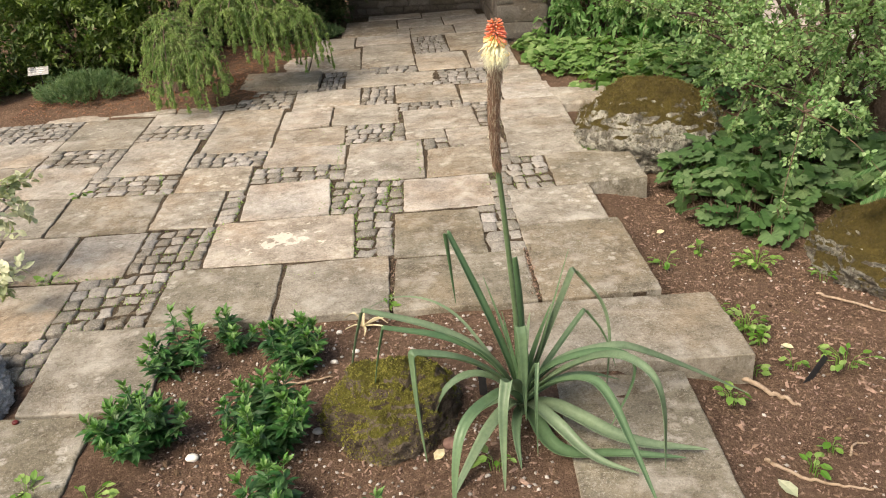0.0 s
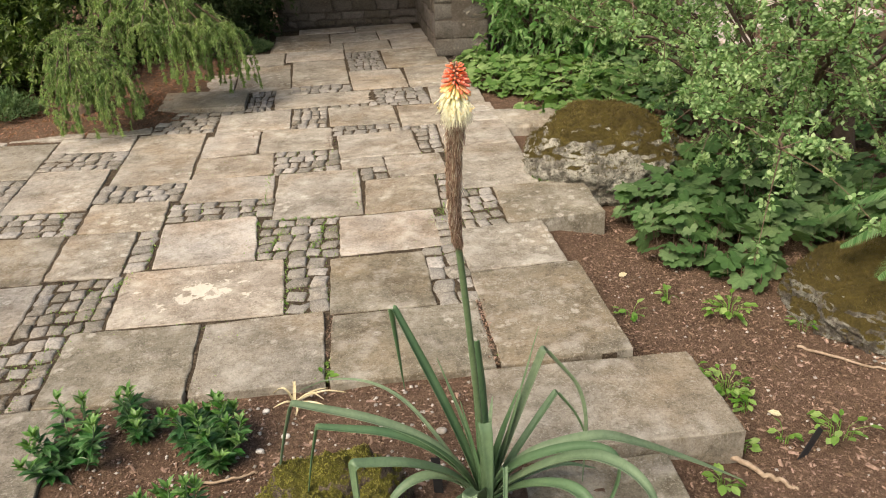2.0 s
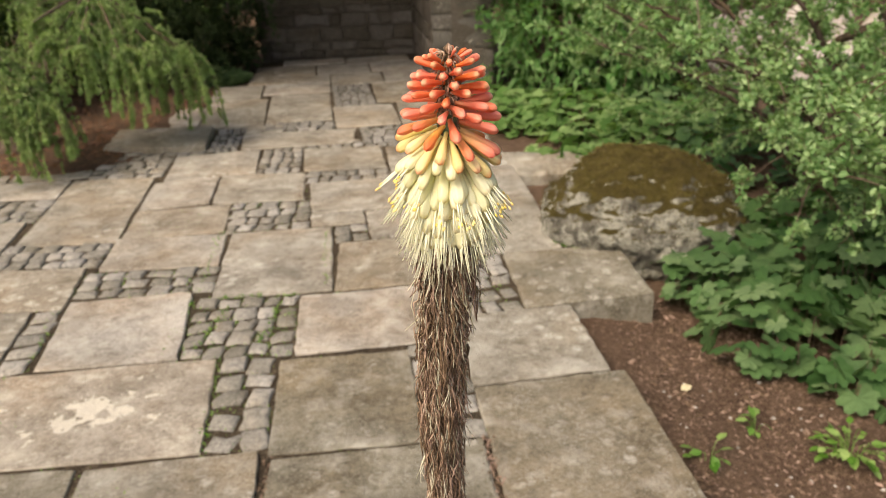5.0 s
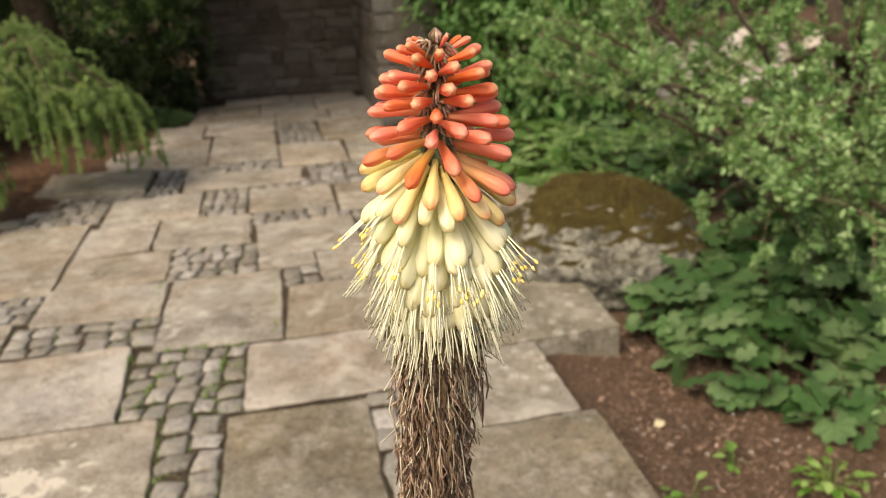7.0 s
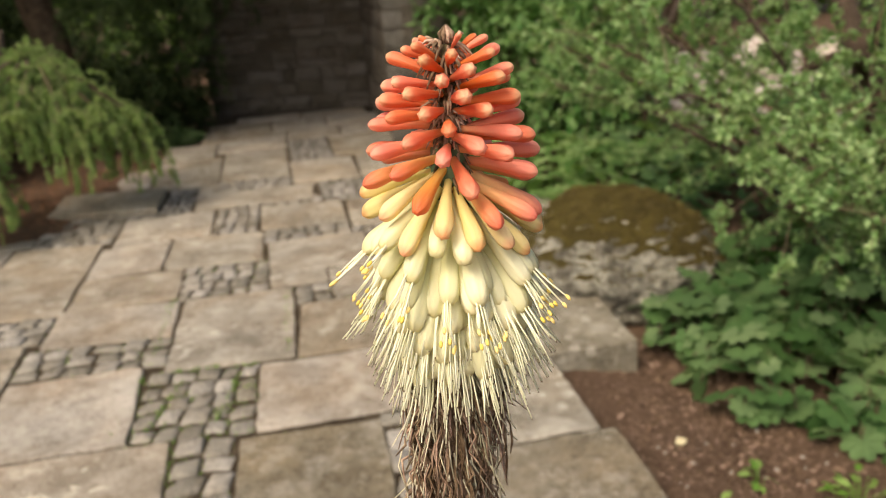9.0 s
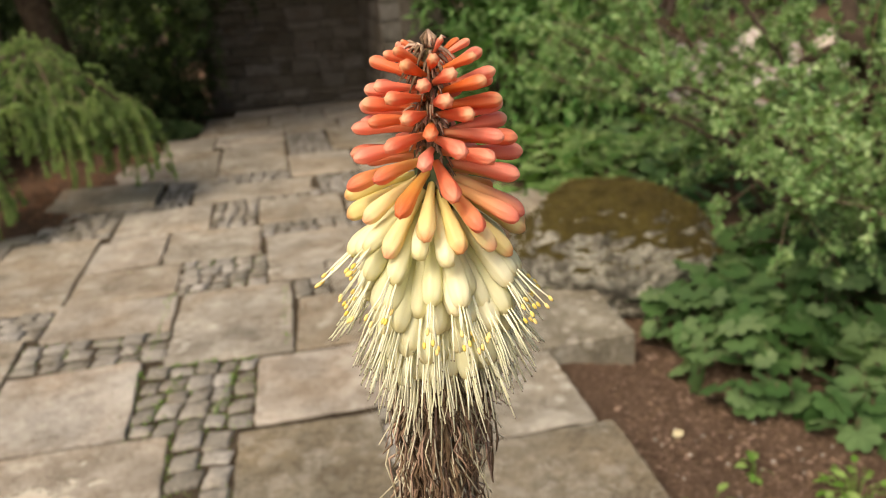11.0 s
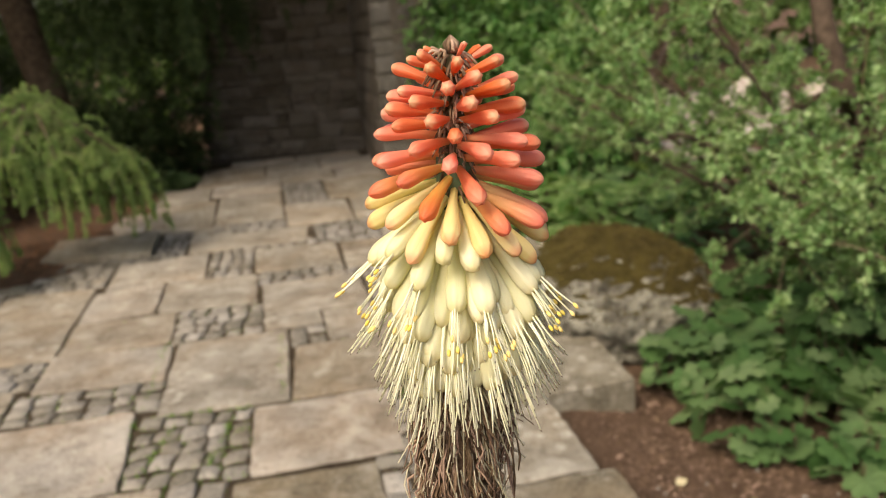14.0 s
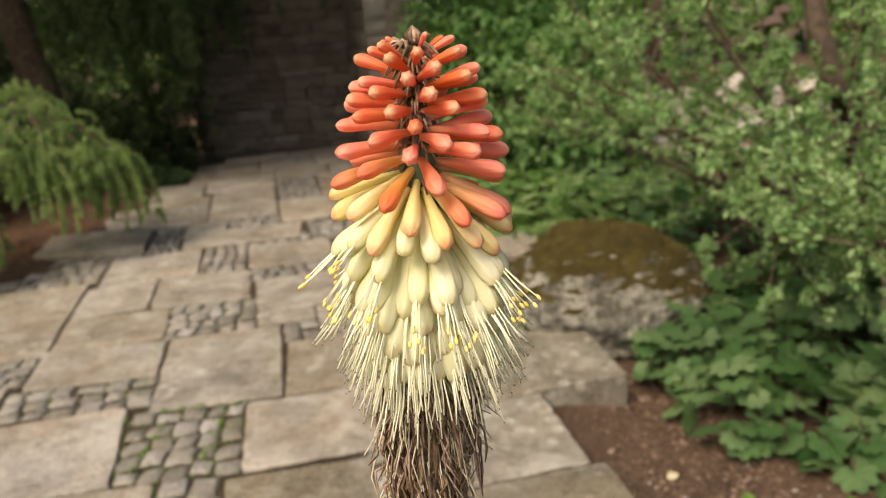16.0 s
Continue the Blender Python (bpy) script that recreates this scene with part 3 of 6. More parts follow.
slab(-0.318, 4.738, 0.250, 0.172, 3.0, 7.0)
slab(-2.900, 3.250, 0.220, 0.420, -1.0, 9.0)
slab(-3.420, 4.330, 0.360, 0.520, -4.0, 8.5)
# sixth course
slab(0.388, 5.630, 0.364, 0.430, 0.6, 2.4)
slab(0.046, 5.642, 0.287, 0.507, 2.9, 4.0, material=RUSTSLAB)
slab(-0.358, 5.726, 0.471, 0.460, -3.0, 6.5)
slab(-1.116, 5.745, 0.509, 0.499, 6.0, 6.2)
slab(0.328, 6.126, 0.384, 0.532, -1.9, 2.0)
slab(-0.665, 6.230, 0.756, 0.380, 3.3, 8.0)
slab(-1.597, 6.344, 0.663, 0.515, -5.0, 6.5, 0.03, 0.12)
# far courses
slab(-1.250, 7.048, 0.454, 0.896, 4.5, 7.1)
slab(-1.713, 6.960, 0.469, 0.642, 2.0, 7.1)
slab(-0.785, 7.153, 0.471, 0.950, 0.4, 6.3)
slab(-0.274, 6.763, 0.442, 0.633, 0.2, 6.5)
slab(0.164, 6.771, 0.392, 0.729, 0.0, 4.0)
slab(0.041, 7.526, 0.556, 0.764, 0.0, 5.0)
slab(-0.892, 7.853, 0.553, 0.435, 0.0, 6.0)
slab(-1.376, 7.791, 0.406, 0.560, 0.0, 6.0)
slab(-0.412, 8.166, 0.454, 0.501, 0.0, 6.0)
slab(0.029, 8.176, 0.403, 0.521, 0.0, 5.0)
slab(-1.082, 8.317, 0.596, 0.477, 0.0, 6.0)
slab(-0.565, 8.671, 0.492, 0.491, 0.0, 6.0)
slab(-0.065, 8.680, 0.489, 0.472, 0.0, 6.0)
slab(-1.115, 8.767, 0.564, 0.410, 0.0, 6.0)
slab(-0.883, 9.124, 0.611, 0.292, 0.0, 6.0)
slab(-0.257, 9.097, 0.615, 0.346, 0.0, 6.0)

slab(-0.950, 6.510, 0.250, 0.200, 0.0, 6.0)
slab(-0.715, 8.240, 0.130, 0.340, 0.0, 6.0)

SETT_MESHES = {}


def sett_mesh(kind):
    if kind not in SETT_MESHES:
        gen = np.random.default_rng(100 + kind)
        o = stone_outline(0.088, 0.088 * (0.85 + 0.06 * (kind % 6)), gen.normal(0, 4), gen.normal(0, 4), 0.0045, gen, 2)
        SETT_MESHES[kind] = stone_mesh("sett", o, 0.06, 0.010, gen, 0.004)
    return SETT_MESHES[kind]


def setts(x, y, w, d, turn, lean, nx, ny, sunk=0.008, joined=False):
    """A patch of small granite setts, laid in uneven rows."""
    gen = np.random.default_rng(int(abs(x * 700) + abs(y * 91)))
    u = np.array([math.cos(radians(turn)), math.sin(radians(turn))])
    v = np.array([-math.sin(radians(lean)), math.cos(radians(lean))])
    far = []
    w, d, nx = w + 0.016, d + 0.016, nx + (1 if 3 <= nx <= 4 else 0)
    for j in range(ny):
        cuts = np.cumsum(np.concatenate([[0], 1 + gen.normal(0, 0.16, nx).clip(-0.3, 0.3)]))
        cuts = cuts / cuts[-1]
        for i in range(nx):
            c = (cuts[i] + cuts[i + 1]) / 2 - 0.5
            sx = (cuts[i + 1] - cuts[i]) * w / 0.088 * 0.885
            sy = d / ny / 0.088 * gen.uniform(0.80, 0.92)
            q = c * w * u + ((j + 0.5) / ny - 0.5 + gen.normal(0, 0.012)) * d * v
            m = Matrix.LocRotScale((x + q[0], y + q[1], 0.008 - sunk + gen.normal(0, 0.0025)), Euler((gen.normal(0, 0.03), gen.normal(0, 0.03), radians(turn + gen.normal(0, 4)))), (sx, sy, 1.0))
            me = sett_mesh(int(gen.integers(0, 12)))
            if joined:
                far.append(([m @ p.co for p in me.vertices], [tuple(p.vertices) for p in me.polygons]))
            else:
                put("sett", me, SETT, PAVING).matrix_basis = m
    if joined:
        tagged(put("far_setts", mesh_from("far_setts", *join(far)), FARSETT, PAVING, "small grey granite setts"), kind="stuff")


FARSETT = plain_material("far_granite_sett", (0.15, 0.14, 0.127), (0.27, 0.25, 0.218), 30.0, 0.85, 0.5, 0.3)
setts(-0.576, 3.748, 0.362, 0.425, -1.5, 5.0, 4, 5)
setts(-0.488, 3.284, 0.161, 0.479, 0.0, 5.7, 2, 5)
setts(-0.651, 4.831, 0.375, 0.382, 0.5, 6.6, 5, 4)
setts(-1.026, 4.157, 0.533, 0.226, -1.1, 5.0, 6, 3)
setts(-1.446, 3.242, 0.319, 0.432, 4.5, 8.0, 4, 5)
setts(-1.548, 2.768, 0.383, 0.430, 6.0, 6.5, 4, 5)
setts(-1.754, 2.358, 0.252, 0.256, 3.4, 8.0, 3, 3)
setts(-1.302, 3.737, 0.094, 0.420, 4.0, 7.0, 1, 5)
setts(-0.241, 4.545, 0.138, 0.189, 6.0, 8.0, 2, 2)
setts(0.257, 3.957, 0.268, 0.475, 7.0, 3.0, 3, 5)
setts(0.125, 3.640, 0.085, 0.480, 5.6, 4.0, 1, 6)
setts(0.112, 3.235, 0.155, 0.420, 5.6, 5.5, 2, 4)
setts(0.042, 3.500, 0.085, 0.050, 5.6, 5.5, 1, 1)
setts(0.155, 4.330, 0.085, 0.260, 3.0, 3.0, 1, 3)
setts(-2.290, 4.400, 0.085, 0.200, -3.5, 9.0, 1, 2)
setts(0.035, 5.318, 0.210, 0.130, 0.0, 5.0, 3, 2)
setts(-0.430, 6.005, 0.340, 0.090, 2.0, 6.0, 5, 1)
setts(-1.320, 6.020, 0.160, 0.090, 2.0, 5.0, 2, 1)
setts(-2.084, 5.132, 0.512, 0.324, -6.0, 5.0, 6, 4)
setts(-2.559, 4.690, 0.528, 0.340, -5.0, 6.0, 6, 4)
setts(-2.013, 4.140, 0.542, 0.296, -3.5, 9.0, 6, 4)
setts(-1.536, 4.480, 0.469, 0.240, -3.0, 4.0, 6, 3, 0.002)
setts(0.091, 5.041, 0.131, 0.418, 2.7, 3.5, 2, 5)
setts(-0.729, 5.764, 0.234, 0.516, 1.4, 4.0, 3, 5)
setts(-0.313, 5.391, 0.445, 0.183, -1.0, 5.0, 6, 2)
setts(-1.606, 5.838, 0.424, 0.489, -5.0, 4.0, 5, 6)
setts(-3.249, 5.351, 0.663, 0.459, -0.6, 9.0, 8, 5, 0.008, True)
setts(-0.079, 6.176, 0.378, 0.468, -4.0, 7.0, 4, 6, 0.008, True)
setts(-1.156, 6.298, 0.175, 0.583, 4.0, 3.0, 3, 4, 0.008, True)
setts(-0.407, 7.496, 0.299, 0.818, 2.3, 7.2, 4, 8, 0.008, True)
setts(-0.717, 6.554, 0.474, 0.216, -3.0, 6.0, 6, 2, 0.004, True)


# ---- wall and pier ----
def block_wall(name, label, ax, ay, bx, by, height, thick, courses, seed, base=0.0, stone=None, wide=(0.10, 0.42), rough=0.008):
    """A coursed rubble wall from a to b: a core with its stones set proud as parts."""
    gen = np.random.default_rng(seed)
    a, b = np.array([ax, ay]), np.array([bx, by])
    length = np.linalg.norm(b - a)
    turn = math.atan2(b[1] - a[1], b[0] - a[0])
    m = Matrix.Translation((ax, ay, base)) @ Matrix.Rotation(turn, 4, "Z")
    v = [(x, y, z) for z in (-0.25, height) for x, y in ((0, 0.012), (length, 0.012), (length, thick), (0, thick))]
    core = put(name, mesh_from(name, v, [(0, 1, 5, 4), (1, 2, 6, 5), (2, 3, 7, 6), (3, 0, 4, 7), (4, 5, 6, 7)]), MORTAR)
    core.matrix_basis = m
    tagged(core, label, "wall", "", "structure")
    z = 0.0
    for h in courses:
        x = -0.006
        while x < length:
            w = min(gen.uniform(*wide) * (1.0 if h > 0.1 else 0.8), length - x + 0.006)
            if length - x - w < 0.19:
                w = length - x + 0.006
            proud = gen.uniform(0.0, 0.012)
            o = stone_outline(w - 0.010, h - 0.010, gen.normal(0, 1.2), gen.normal(0, 4), rough, gen, 3)
            me = stone_mesh("wall_stone", o, 0.12, 0.01, gen, 0.004, gen.normal(0, 0.004))
            ob = put("wall_stone", me, stone or WALLSTONE, core)
            ob.matrix_basis = Matrix.Translation((x + w / 2, -proud, z + h / 2)) @ Matrix.Rotation(radians(90), 4, "X")
            x += w
        z += h
    return core


def courses(total, lo, hi, seed):
    gen = np.random.default_rng(seed)
    out = []
    while sum(out) < total:
        out.append(gen.uniform(lo, hi))
    return out


block_wall("wall_north", "weathered rubble stone wall behind the paving", -1.45, 9.46, 0.16, 9.24, 3.0, 0.4, courses(2.9, 0.06, 0.17, 3), 3)
block_wall("wall_east", "side of the rubble stone pier", 0.12, 9.24, 0.27, 7.46, 2.6, 0.3, courses(2.5, 0.12, 0.19, 8), 8)
block_wall("pier", "stone pier of rough squared blocks", 0.25, 7.42, 0.72, 7.40, 2.6, 0.5, courses(2.5, 0.11, 0.17, 5), 5, 0.0, PIERSTONE, (0.3, 0.5))
block_wall("wall_pier_side", "outer side of the stone pier", 0.70, 7.40, 0.74, 9.2, 2.6, 0.3, courses(2.5, 0.13, 0.19, 11), 11)


# ---- boulders ----
def boulder(name, x, y, z, sx, sy, sz, turn, label, material, seed, amount=0.17, boxy=2.2):
    ob = put(name, rock_mesh(name, sx, sy, sz, amount, 0.3, seed, 6, 1.0, boxy), material)
    ob.matrix_basis = pose(x, y, z, 0, 0, turn)
    return tagged(ob, label, "rock")


MOSSBROWN = leaf_material("brown_moss", (0.085, 0.066, 0.02), (0.17, 0.135, 0.04), 0.9, 0.2)
MOSSGREEN = leaf_material("yellow_green_moss", (0.18, 0.175, 0.035), (0.37, 0.35, 0.085), 0.9, 0.25)


def moss_cushion(rock, count, size, level, ragged, material, seed, lean=(0.0, 0.0)):
    """Short moss shoots on what faces up on a rock."""
    g = np.random.default_rng(seed)
    me = rock.data
    area = np.array([p.area for p in me.polygons])
    P, D = [], []
    for i in g.choice(len(area), count * 2, p=area / area.sum()):
        p = me.polygons[int(i)]
        c = p.center
        n = p.normal
        grow = n.z + lean[0] * n.x + lean[1] * n.y + ragged * (noise.noise(c * 9.0) + 0.6 * noise.noise(c * 23.0))
        if grow > level and len(P) < count:
            w = me.vertices[p.vertices[int(g.integers(0, 3))]].co
            P.append(np.array(c.lerp(w, g.random())))
            D.append(unit(np.array(n) + g.normal(0, 0.45, 3)))
    P = np.array(P)
    tagged(put("moss", mesh_from("moss", *leaves(NEEDLETUFT, P, np.array(D), g.normal(0, 1, P.shape), g.uniform(size * 0.6, size * 1.4, len(P)))), material, rock, "soft moss cushion"), kind="stuff")


big = boulder("boulder", 1.05, 4.50, -0.08, 0.455, 0.38, 0.335, -12, "large granite boulder with brown moss on its top", BOULDER, 2, 0.16, 2.7)
sunken = boulder("boulder", 1.82, 2.99, -0.11, 0.38, 0.36, 0.20, 20, "mossy granite boulder half sunk in mulch", SUNKROCK, 5)
low_rock = boulder("mossy_rock", -0.285, 1.965, -0.06, 0.215, 0.19, 0.21, 10, "rounded rock covered with yellow-green moss", MOSSROCK, 9, 0.2)
boulder("rock", -1.80, 2.14, 0.02, 0.15, 0.2, 0.12, 30, "grey broken rock beside the slabs", GREYROCK, 14, 0.2)
moss_cushion(big, 22000, 0.014, 0.56, 0.4, MOSSBROWN, 1)
moss_cushion(sunken, 9000, 0.012, 0.62, 0.6, MOSSBROWN, 2)
moss_cushion(low_rock, 17000, 0.0075, 0.5, 0.75, MOSSGREEN, 3, (-0.8, -0.1))
flat = put("flat_stone", stone_mesh("flat_stone", stone_outline(0.50, 0.42, -8, 12, 0.012, rng, 4), 0.12, 0.02, rng, 0.004), SLAB)
flat.location = (0.80, 5.42, 0.0)
tagged(flat, "flat weathered stone behind the boulder", "rock")


def pale_step(x, y, z, w, d, turn):
    ob = put("stepping_stone", stone_mesh("stepping_stone", stone_outline(w, d, turn, turn + 5, 0.02, rng, 4), 0.10, 0.02, rng, 0.004), PALESTONE)
    ob.location = (x, y, z)
    tagged(ob, "pale flat stepping stone among the shrubs", "stone", "pale stones beyond the shrub")


for sx, sy, sw, sd, st in ((2.65, 5.18, 0.46, 0.30, 15), (2.72, 5.76, 0.36, 0.22, 8), (2.72, 7.2, 0.50, 0.75, -5), (3.4, 7.75, 1.0, 0.55, 8), (4.1, 7.9, 0.7, 0.6, 4), (3.1, 6.3, 0.6, 0.3, 12)):
    pale_step(sx, sy, ground_height(sx, sy) + 0.05, sw, sd, st)


def edging_block(x, y, w, d, h, turn):
    """Rough pale stone at the edge of the raised bed behind the shrub."""
    ob = put("edging_block", rock_mesh("edging_block", w / 2, d / 2, h, 0.10, 0.3, int(x * 10), 4), PALESTONE)
    ob.matrix_basis = pose(x, y, ground_height(x, y), 0, 0, turn)
    tagged(ob, "rough pale stone block behind the shrub", "stone", "pale stones beyond the shrub")


edging_block(2.95, 8.15, 0.8, 0.35, 0.34, 4)
edging_block(3.75, 8.35, 0.7, 0.4, 0.42, -6)
edging_block(4.45, 8.3, 0.6, 0.4, 0.36, 10)


# ---- red-hot poker ----
POKER = thing("red_hot_poker", 0.12, 1.98, -0.1, "red-hot poker bloom, orange-red over cream, with arching grey-green leaves", "flower")


def chaikin(pts, rounds=2):
    p = np.asarray(pts, float)
    for _ in range(rounds):
        q = [p[0]]
        for a, b in zip(p[:-1], p[1:]):
            q += [a * 0.75 + b * 0.25, a * 0.25 + b * 0.75]
        p = np.array(q + [p[-1]])
    return p


def strap(points, width, fold=0.62, tip=0.15, twist=0.0):
    """A keeled strap leaf from the rosette along points, tapering to its end."""
    raw = [np.array(p, float) for p in points]
    pts = [raw[0]]
    for a, b, c in zip(raw[:-2], raw[1:-1], raw[2:]):
        sharp = np.dot(unit(b - a), unit(c - b)) < 0.35
        if sharp:
            pts += [b + (a - b) * 0.03, b, b + (c - b) * 0.03]
        else:
            pts.append(b)
    pts.append(raw[-1])
    p = chaikin(pts, 3)
    n = len(p)
    tan = unit(np.gradient(p, axis=0))
    head = p[min(n - 1, n // 2)] - p[0]
    head[2] = 0
    head = unit(head + np.array([1e-4, 0, 0]))
    side0 = np.array([-head[1], head[0], 0.0])
    run = np.concatenate([[0], np.cumsum(np.linalg.norm(np.diff(p, axis=0), axis=1))])
    run /= run[-1]
    verts, faces = [], []
    for i in range(n):
        a = twist * run[i]
        s = unit(side0 - tan[i] * np.dot(side0, tan[i]))
        nrm = np.cross(tan[i], s)
        s, nrm = math.cos(a) * s + math.sin(a) * nrm, math.cos(a) * nrm - math.sin(a) * s
        w = width * 0.43 * (0.8 + 0.2 * min(1, run[i] * 4)) * min(1.0, (1 - run[i]) ** 0.75 / 0.62 + tip * 0.25)
        up = -nrm if nrm[2] < 0 and run[i] < 0.3 else nrm
        f = fold * w
        for k, h in ((-1, 1.0), (-0.5, 0.35), (0, 0.0), (0.5, 0.35), (1, 1.0)):
            verts.append(p[i] + s * (k * w) + up * (h * f))
    for i in range(n - 1):
        for k in range(4):
            faces.append((i * 5 + k, i * 5 + k + 1, (i + 1) * 5 + k + 1, (i + 1) * 5 + k))
    me = mesh_from("leaf", verts, faces, True)
    ob = keep_place(put("leaf", me, STRAP), POKER)
    thick = ob.modifiers.new("thickness", "SOLIDIFY")
    thick.thickness, thick.offset = 0.0012, 0
    return ob


HEART = (0.12, 1.98, -0.02)
strap([HEART, (0.07, 2.01, 0.18), (-0.08, 2.11, 0.535), (-0.075, 2.12, 0.42), (-0.07, 2.12, 0.28)], 0.037)
strap([HEART, (0.125, 1.97, 0.2), (0.115, 1.96, 0.52)], 0.040, 0.5, 1.5)
strap([HEART, (0.13, 1.93, 0.12), (0.12, 1.90, 0.325), (0.125, 1.885, 0.30), (0.125, 1.86, 0.02)], 0.037, 0.4)
strap([HEART, (0.17, 2.0, 0.12), (0.29, 2.05, 0.415), (0.40, 2.05, 0.27), (0.39, 2.03, -0.01)], 0.034)
strap([HEART, (0.19, 2.03, 0.08), (0.33, 2.1, 0.245), (0.39, 2.1, 0.16), (0.43, 2.1, 0.03)], 0.027)
strap([HEART, (0.19, 2.0, 0.2), (0.275, 2.05, 0.49)], 0.015)
strap([HEART, (0.10, 2.02, 0.15), (0.02, 2.08, 0.40)], 0.015)
strap([HEART, (0.18, 1.94, 0.10), (0.34, 1.85, 0.255), (0.43, 1.75, 0.29), (0.475, 1.68, 0.24), (0.49, 1.66, 0.0)], 0.046)
strap([HEART, (0.21, 1.98, 0.14), (0.40, 1.98, 0.19), (0.49, 2.0, 0.15), (0.69, 2.05, 0.02), (0.85, 2.05, -0.07)], 0.046)
strap([HEART, (0.19, 1.9, 0.12), (0.30, 1.79, 0.22), (0.345, 1.73, 0.20), (0.39, 1.6, 0.12), (0.44, 1.47, 0.02)], 0.042)
strap([HEART, (0.17, 1.92, 0.03), (0.23, 1.88, 0.04), (0.40, 1.75, 0.005), (0.63, 1.74, -0.012)], 0.065)
strap([HEART, (0.15, 1.90, 0.0), (0.18, 1.80, -0.02), (0.24, 1.74, -0.025), (0.38, 1.72, 0.0), (0.56, 1.71, -0.012)], 0.058)
strap([HEART, (0.10, 1.86, 0.16), (0.07, 1.75, 0.245), (0.055, 1.69, 0.20), (0.05, 1.62, -0.02)], 0.042)
strap([HEART, (0.08, 1.88, 0.12), (0.03, 1.78, 0.17), (-0.055, 1.66, 0.185), (-0.08, 1.60, 0.08), (-0.09, 1.56, -0.06)], 0.046)
strap([HEART, (0.09, 1.90, 0.06), (0.03, 1.82, 0.06), (-0.05, 1.70, 0.0), (-0.12, 1.60, -0.08)], 0.042)
strap([HEART, (0.06, 1.94, 0.12), (-0.05, 1.85, 0.26), (-0.18, 1.80, 0.315), (-0.18, 1.78, 0.13), (-0.17, 1.76, -0.06)], 0.046)
strap([HEART, (0.05, 1.97, 0.14), (-0.08, 1.97, 0.25), (-0.28, 1.95, 0.31), (-0.305, 1.94, 0.22), (-0.33, 1.93, 0.10)], 0.040)
strap([HEART, (0.04, 1.98, 0.16), (-0.10, 2.0, 0.26), (-0.35, 2.03, 0.325), (-0.39, 2.03, 0.2), (-0.43, 2.03, 0.03)], 0.040)
strap([HEART, (0.02, 2.05, 0.15), (-0.10, 2.15, 0.265), (-0.26, 2.2, 0.285), (-0.39, 2.25, 0.20)], 0.015)
strap([HEART, (0.05, 1.96, 0.10), (-0.04, 1.94, 0.145), (-0.13, 1.90, 0.10), (-0.17, 1.86, -0.06)], 0.040)
strap([HEART, (0.17, 1.96, 0.12), (0.30, 1.93, 0.20), (0.42, 1.90, 0.22), (0.45, 1.87, 0.17), (0.36, 1.82, 0.0)], 0.042)
strap([HEART, (0.20, 2.03, 0.02), (0.33, 2.07, 0.03), (0.44, 2.08, -0.01)], 0.037)
strap([HEART, (0.16, 2.0, 0.16), (0.22, 2.03, 0.32)], 0.031)
strap([HEART, (0.10, 1.97, 0.14), (0.07, 2.0, 0.32)], 0.031)
strap([HEART, (0.15, 1.88, 0.06), (0.20, 1.80, 0.06), (0.30, 1.70, 0.0), (0.42, 1.66, -0.015)], 0.050)
strap([HEART, (0.10, 1.88, 0.03), (0.09, 1.80, 0.02), (0.10, 1.70, -0.02)], 0.034)
strap([HEART, (0.14, 1.9, 0.14), (0.16, 1.84, 0.24), (0.15, 1.78, 0.16), (0.15, 1.75, -0.02)], 0.016)
strap([HEART, (0.06, 1.93, 0.05), (-0.02, 1.88, 0.05), (-0.10, 1.84, -0.02)], 0.030)
strap([HEART, (0.13, 2.02, 0.12), (0.16, 2.10, 0.25)], 0.027)

AXIS_TOP = np.array([0.0845, 1.7515, 1.213])
STALK_POINTS = chaikin([(0.12, 1.98, -0.12), (0.118, 1.95, 0.2), (0.103, 1.89, 0.45), (0.086, 1.84, 0.72), (0.0715, 1.795, 0.9), (0.0715, 1.765, 1.03), (0.080, 1.752, 1.12), AXIS_TOP], 3)
keep_place(put("flower_stalk", mesh_from("flower_stalk", *tube(STALK_POINTS[:-6], np.linspace(0.0085, 0.0055, len(STALK_POINTS) - 6), 12), True), STALK), POKER)


def axis_at(depth):
    """The point on the flower's axis that lies depth below its tip."""
    z = AXIS_TOP[2] - depth
    for a, b in zip(STALK_POINTS[:-1], STALK_POINTS[1:]):
        if a[2] <= z <= b[2]:
            return a + (b - a) * (z - a[2]) / (b[2] - a[2])
    return AXIS_TOP.copy()


depths = np.linspace(0.001, 0.10, 26)
head_points = np.array([axis_at(d) for d in depths])
head_radius = np.interp(depths, [0, 0.006, 0.03, 0.1], [0.0010, 0.0022, 0.0040, 0.0050])
HEAD = keep_place(put("flower_head", mesh_from("flower_head", *tube(head_points, head_radius, 12), True), AXIS, None, "tapering spike of tubular florets"), POKER)


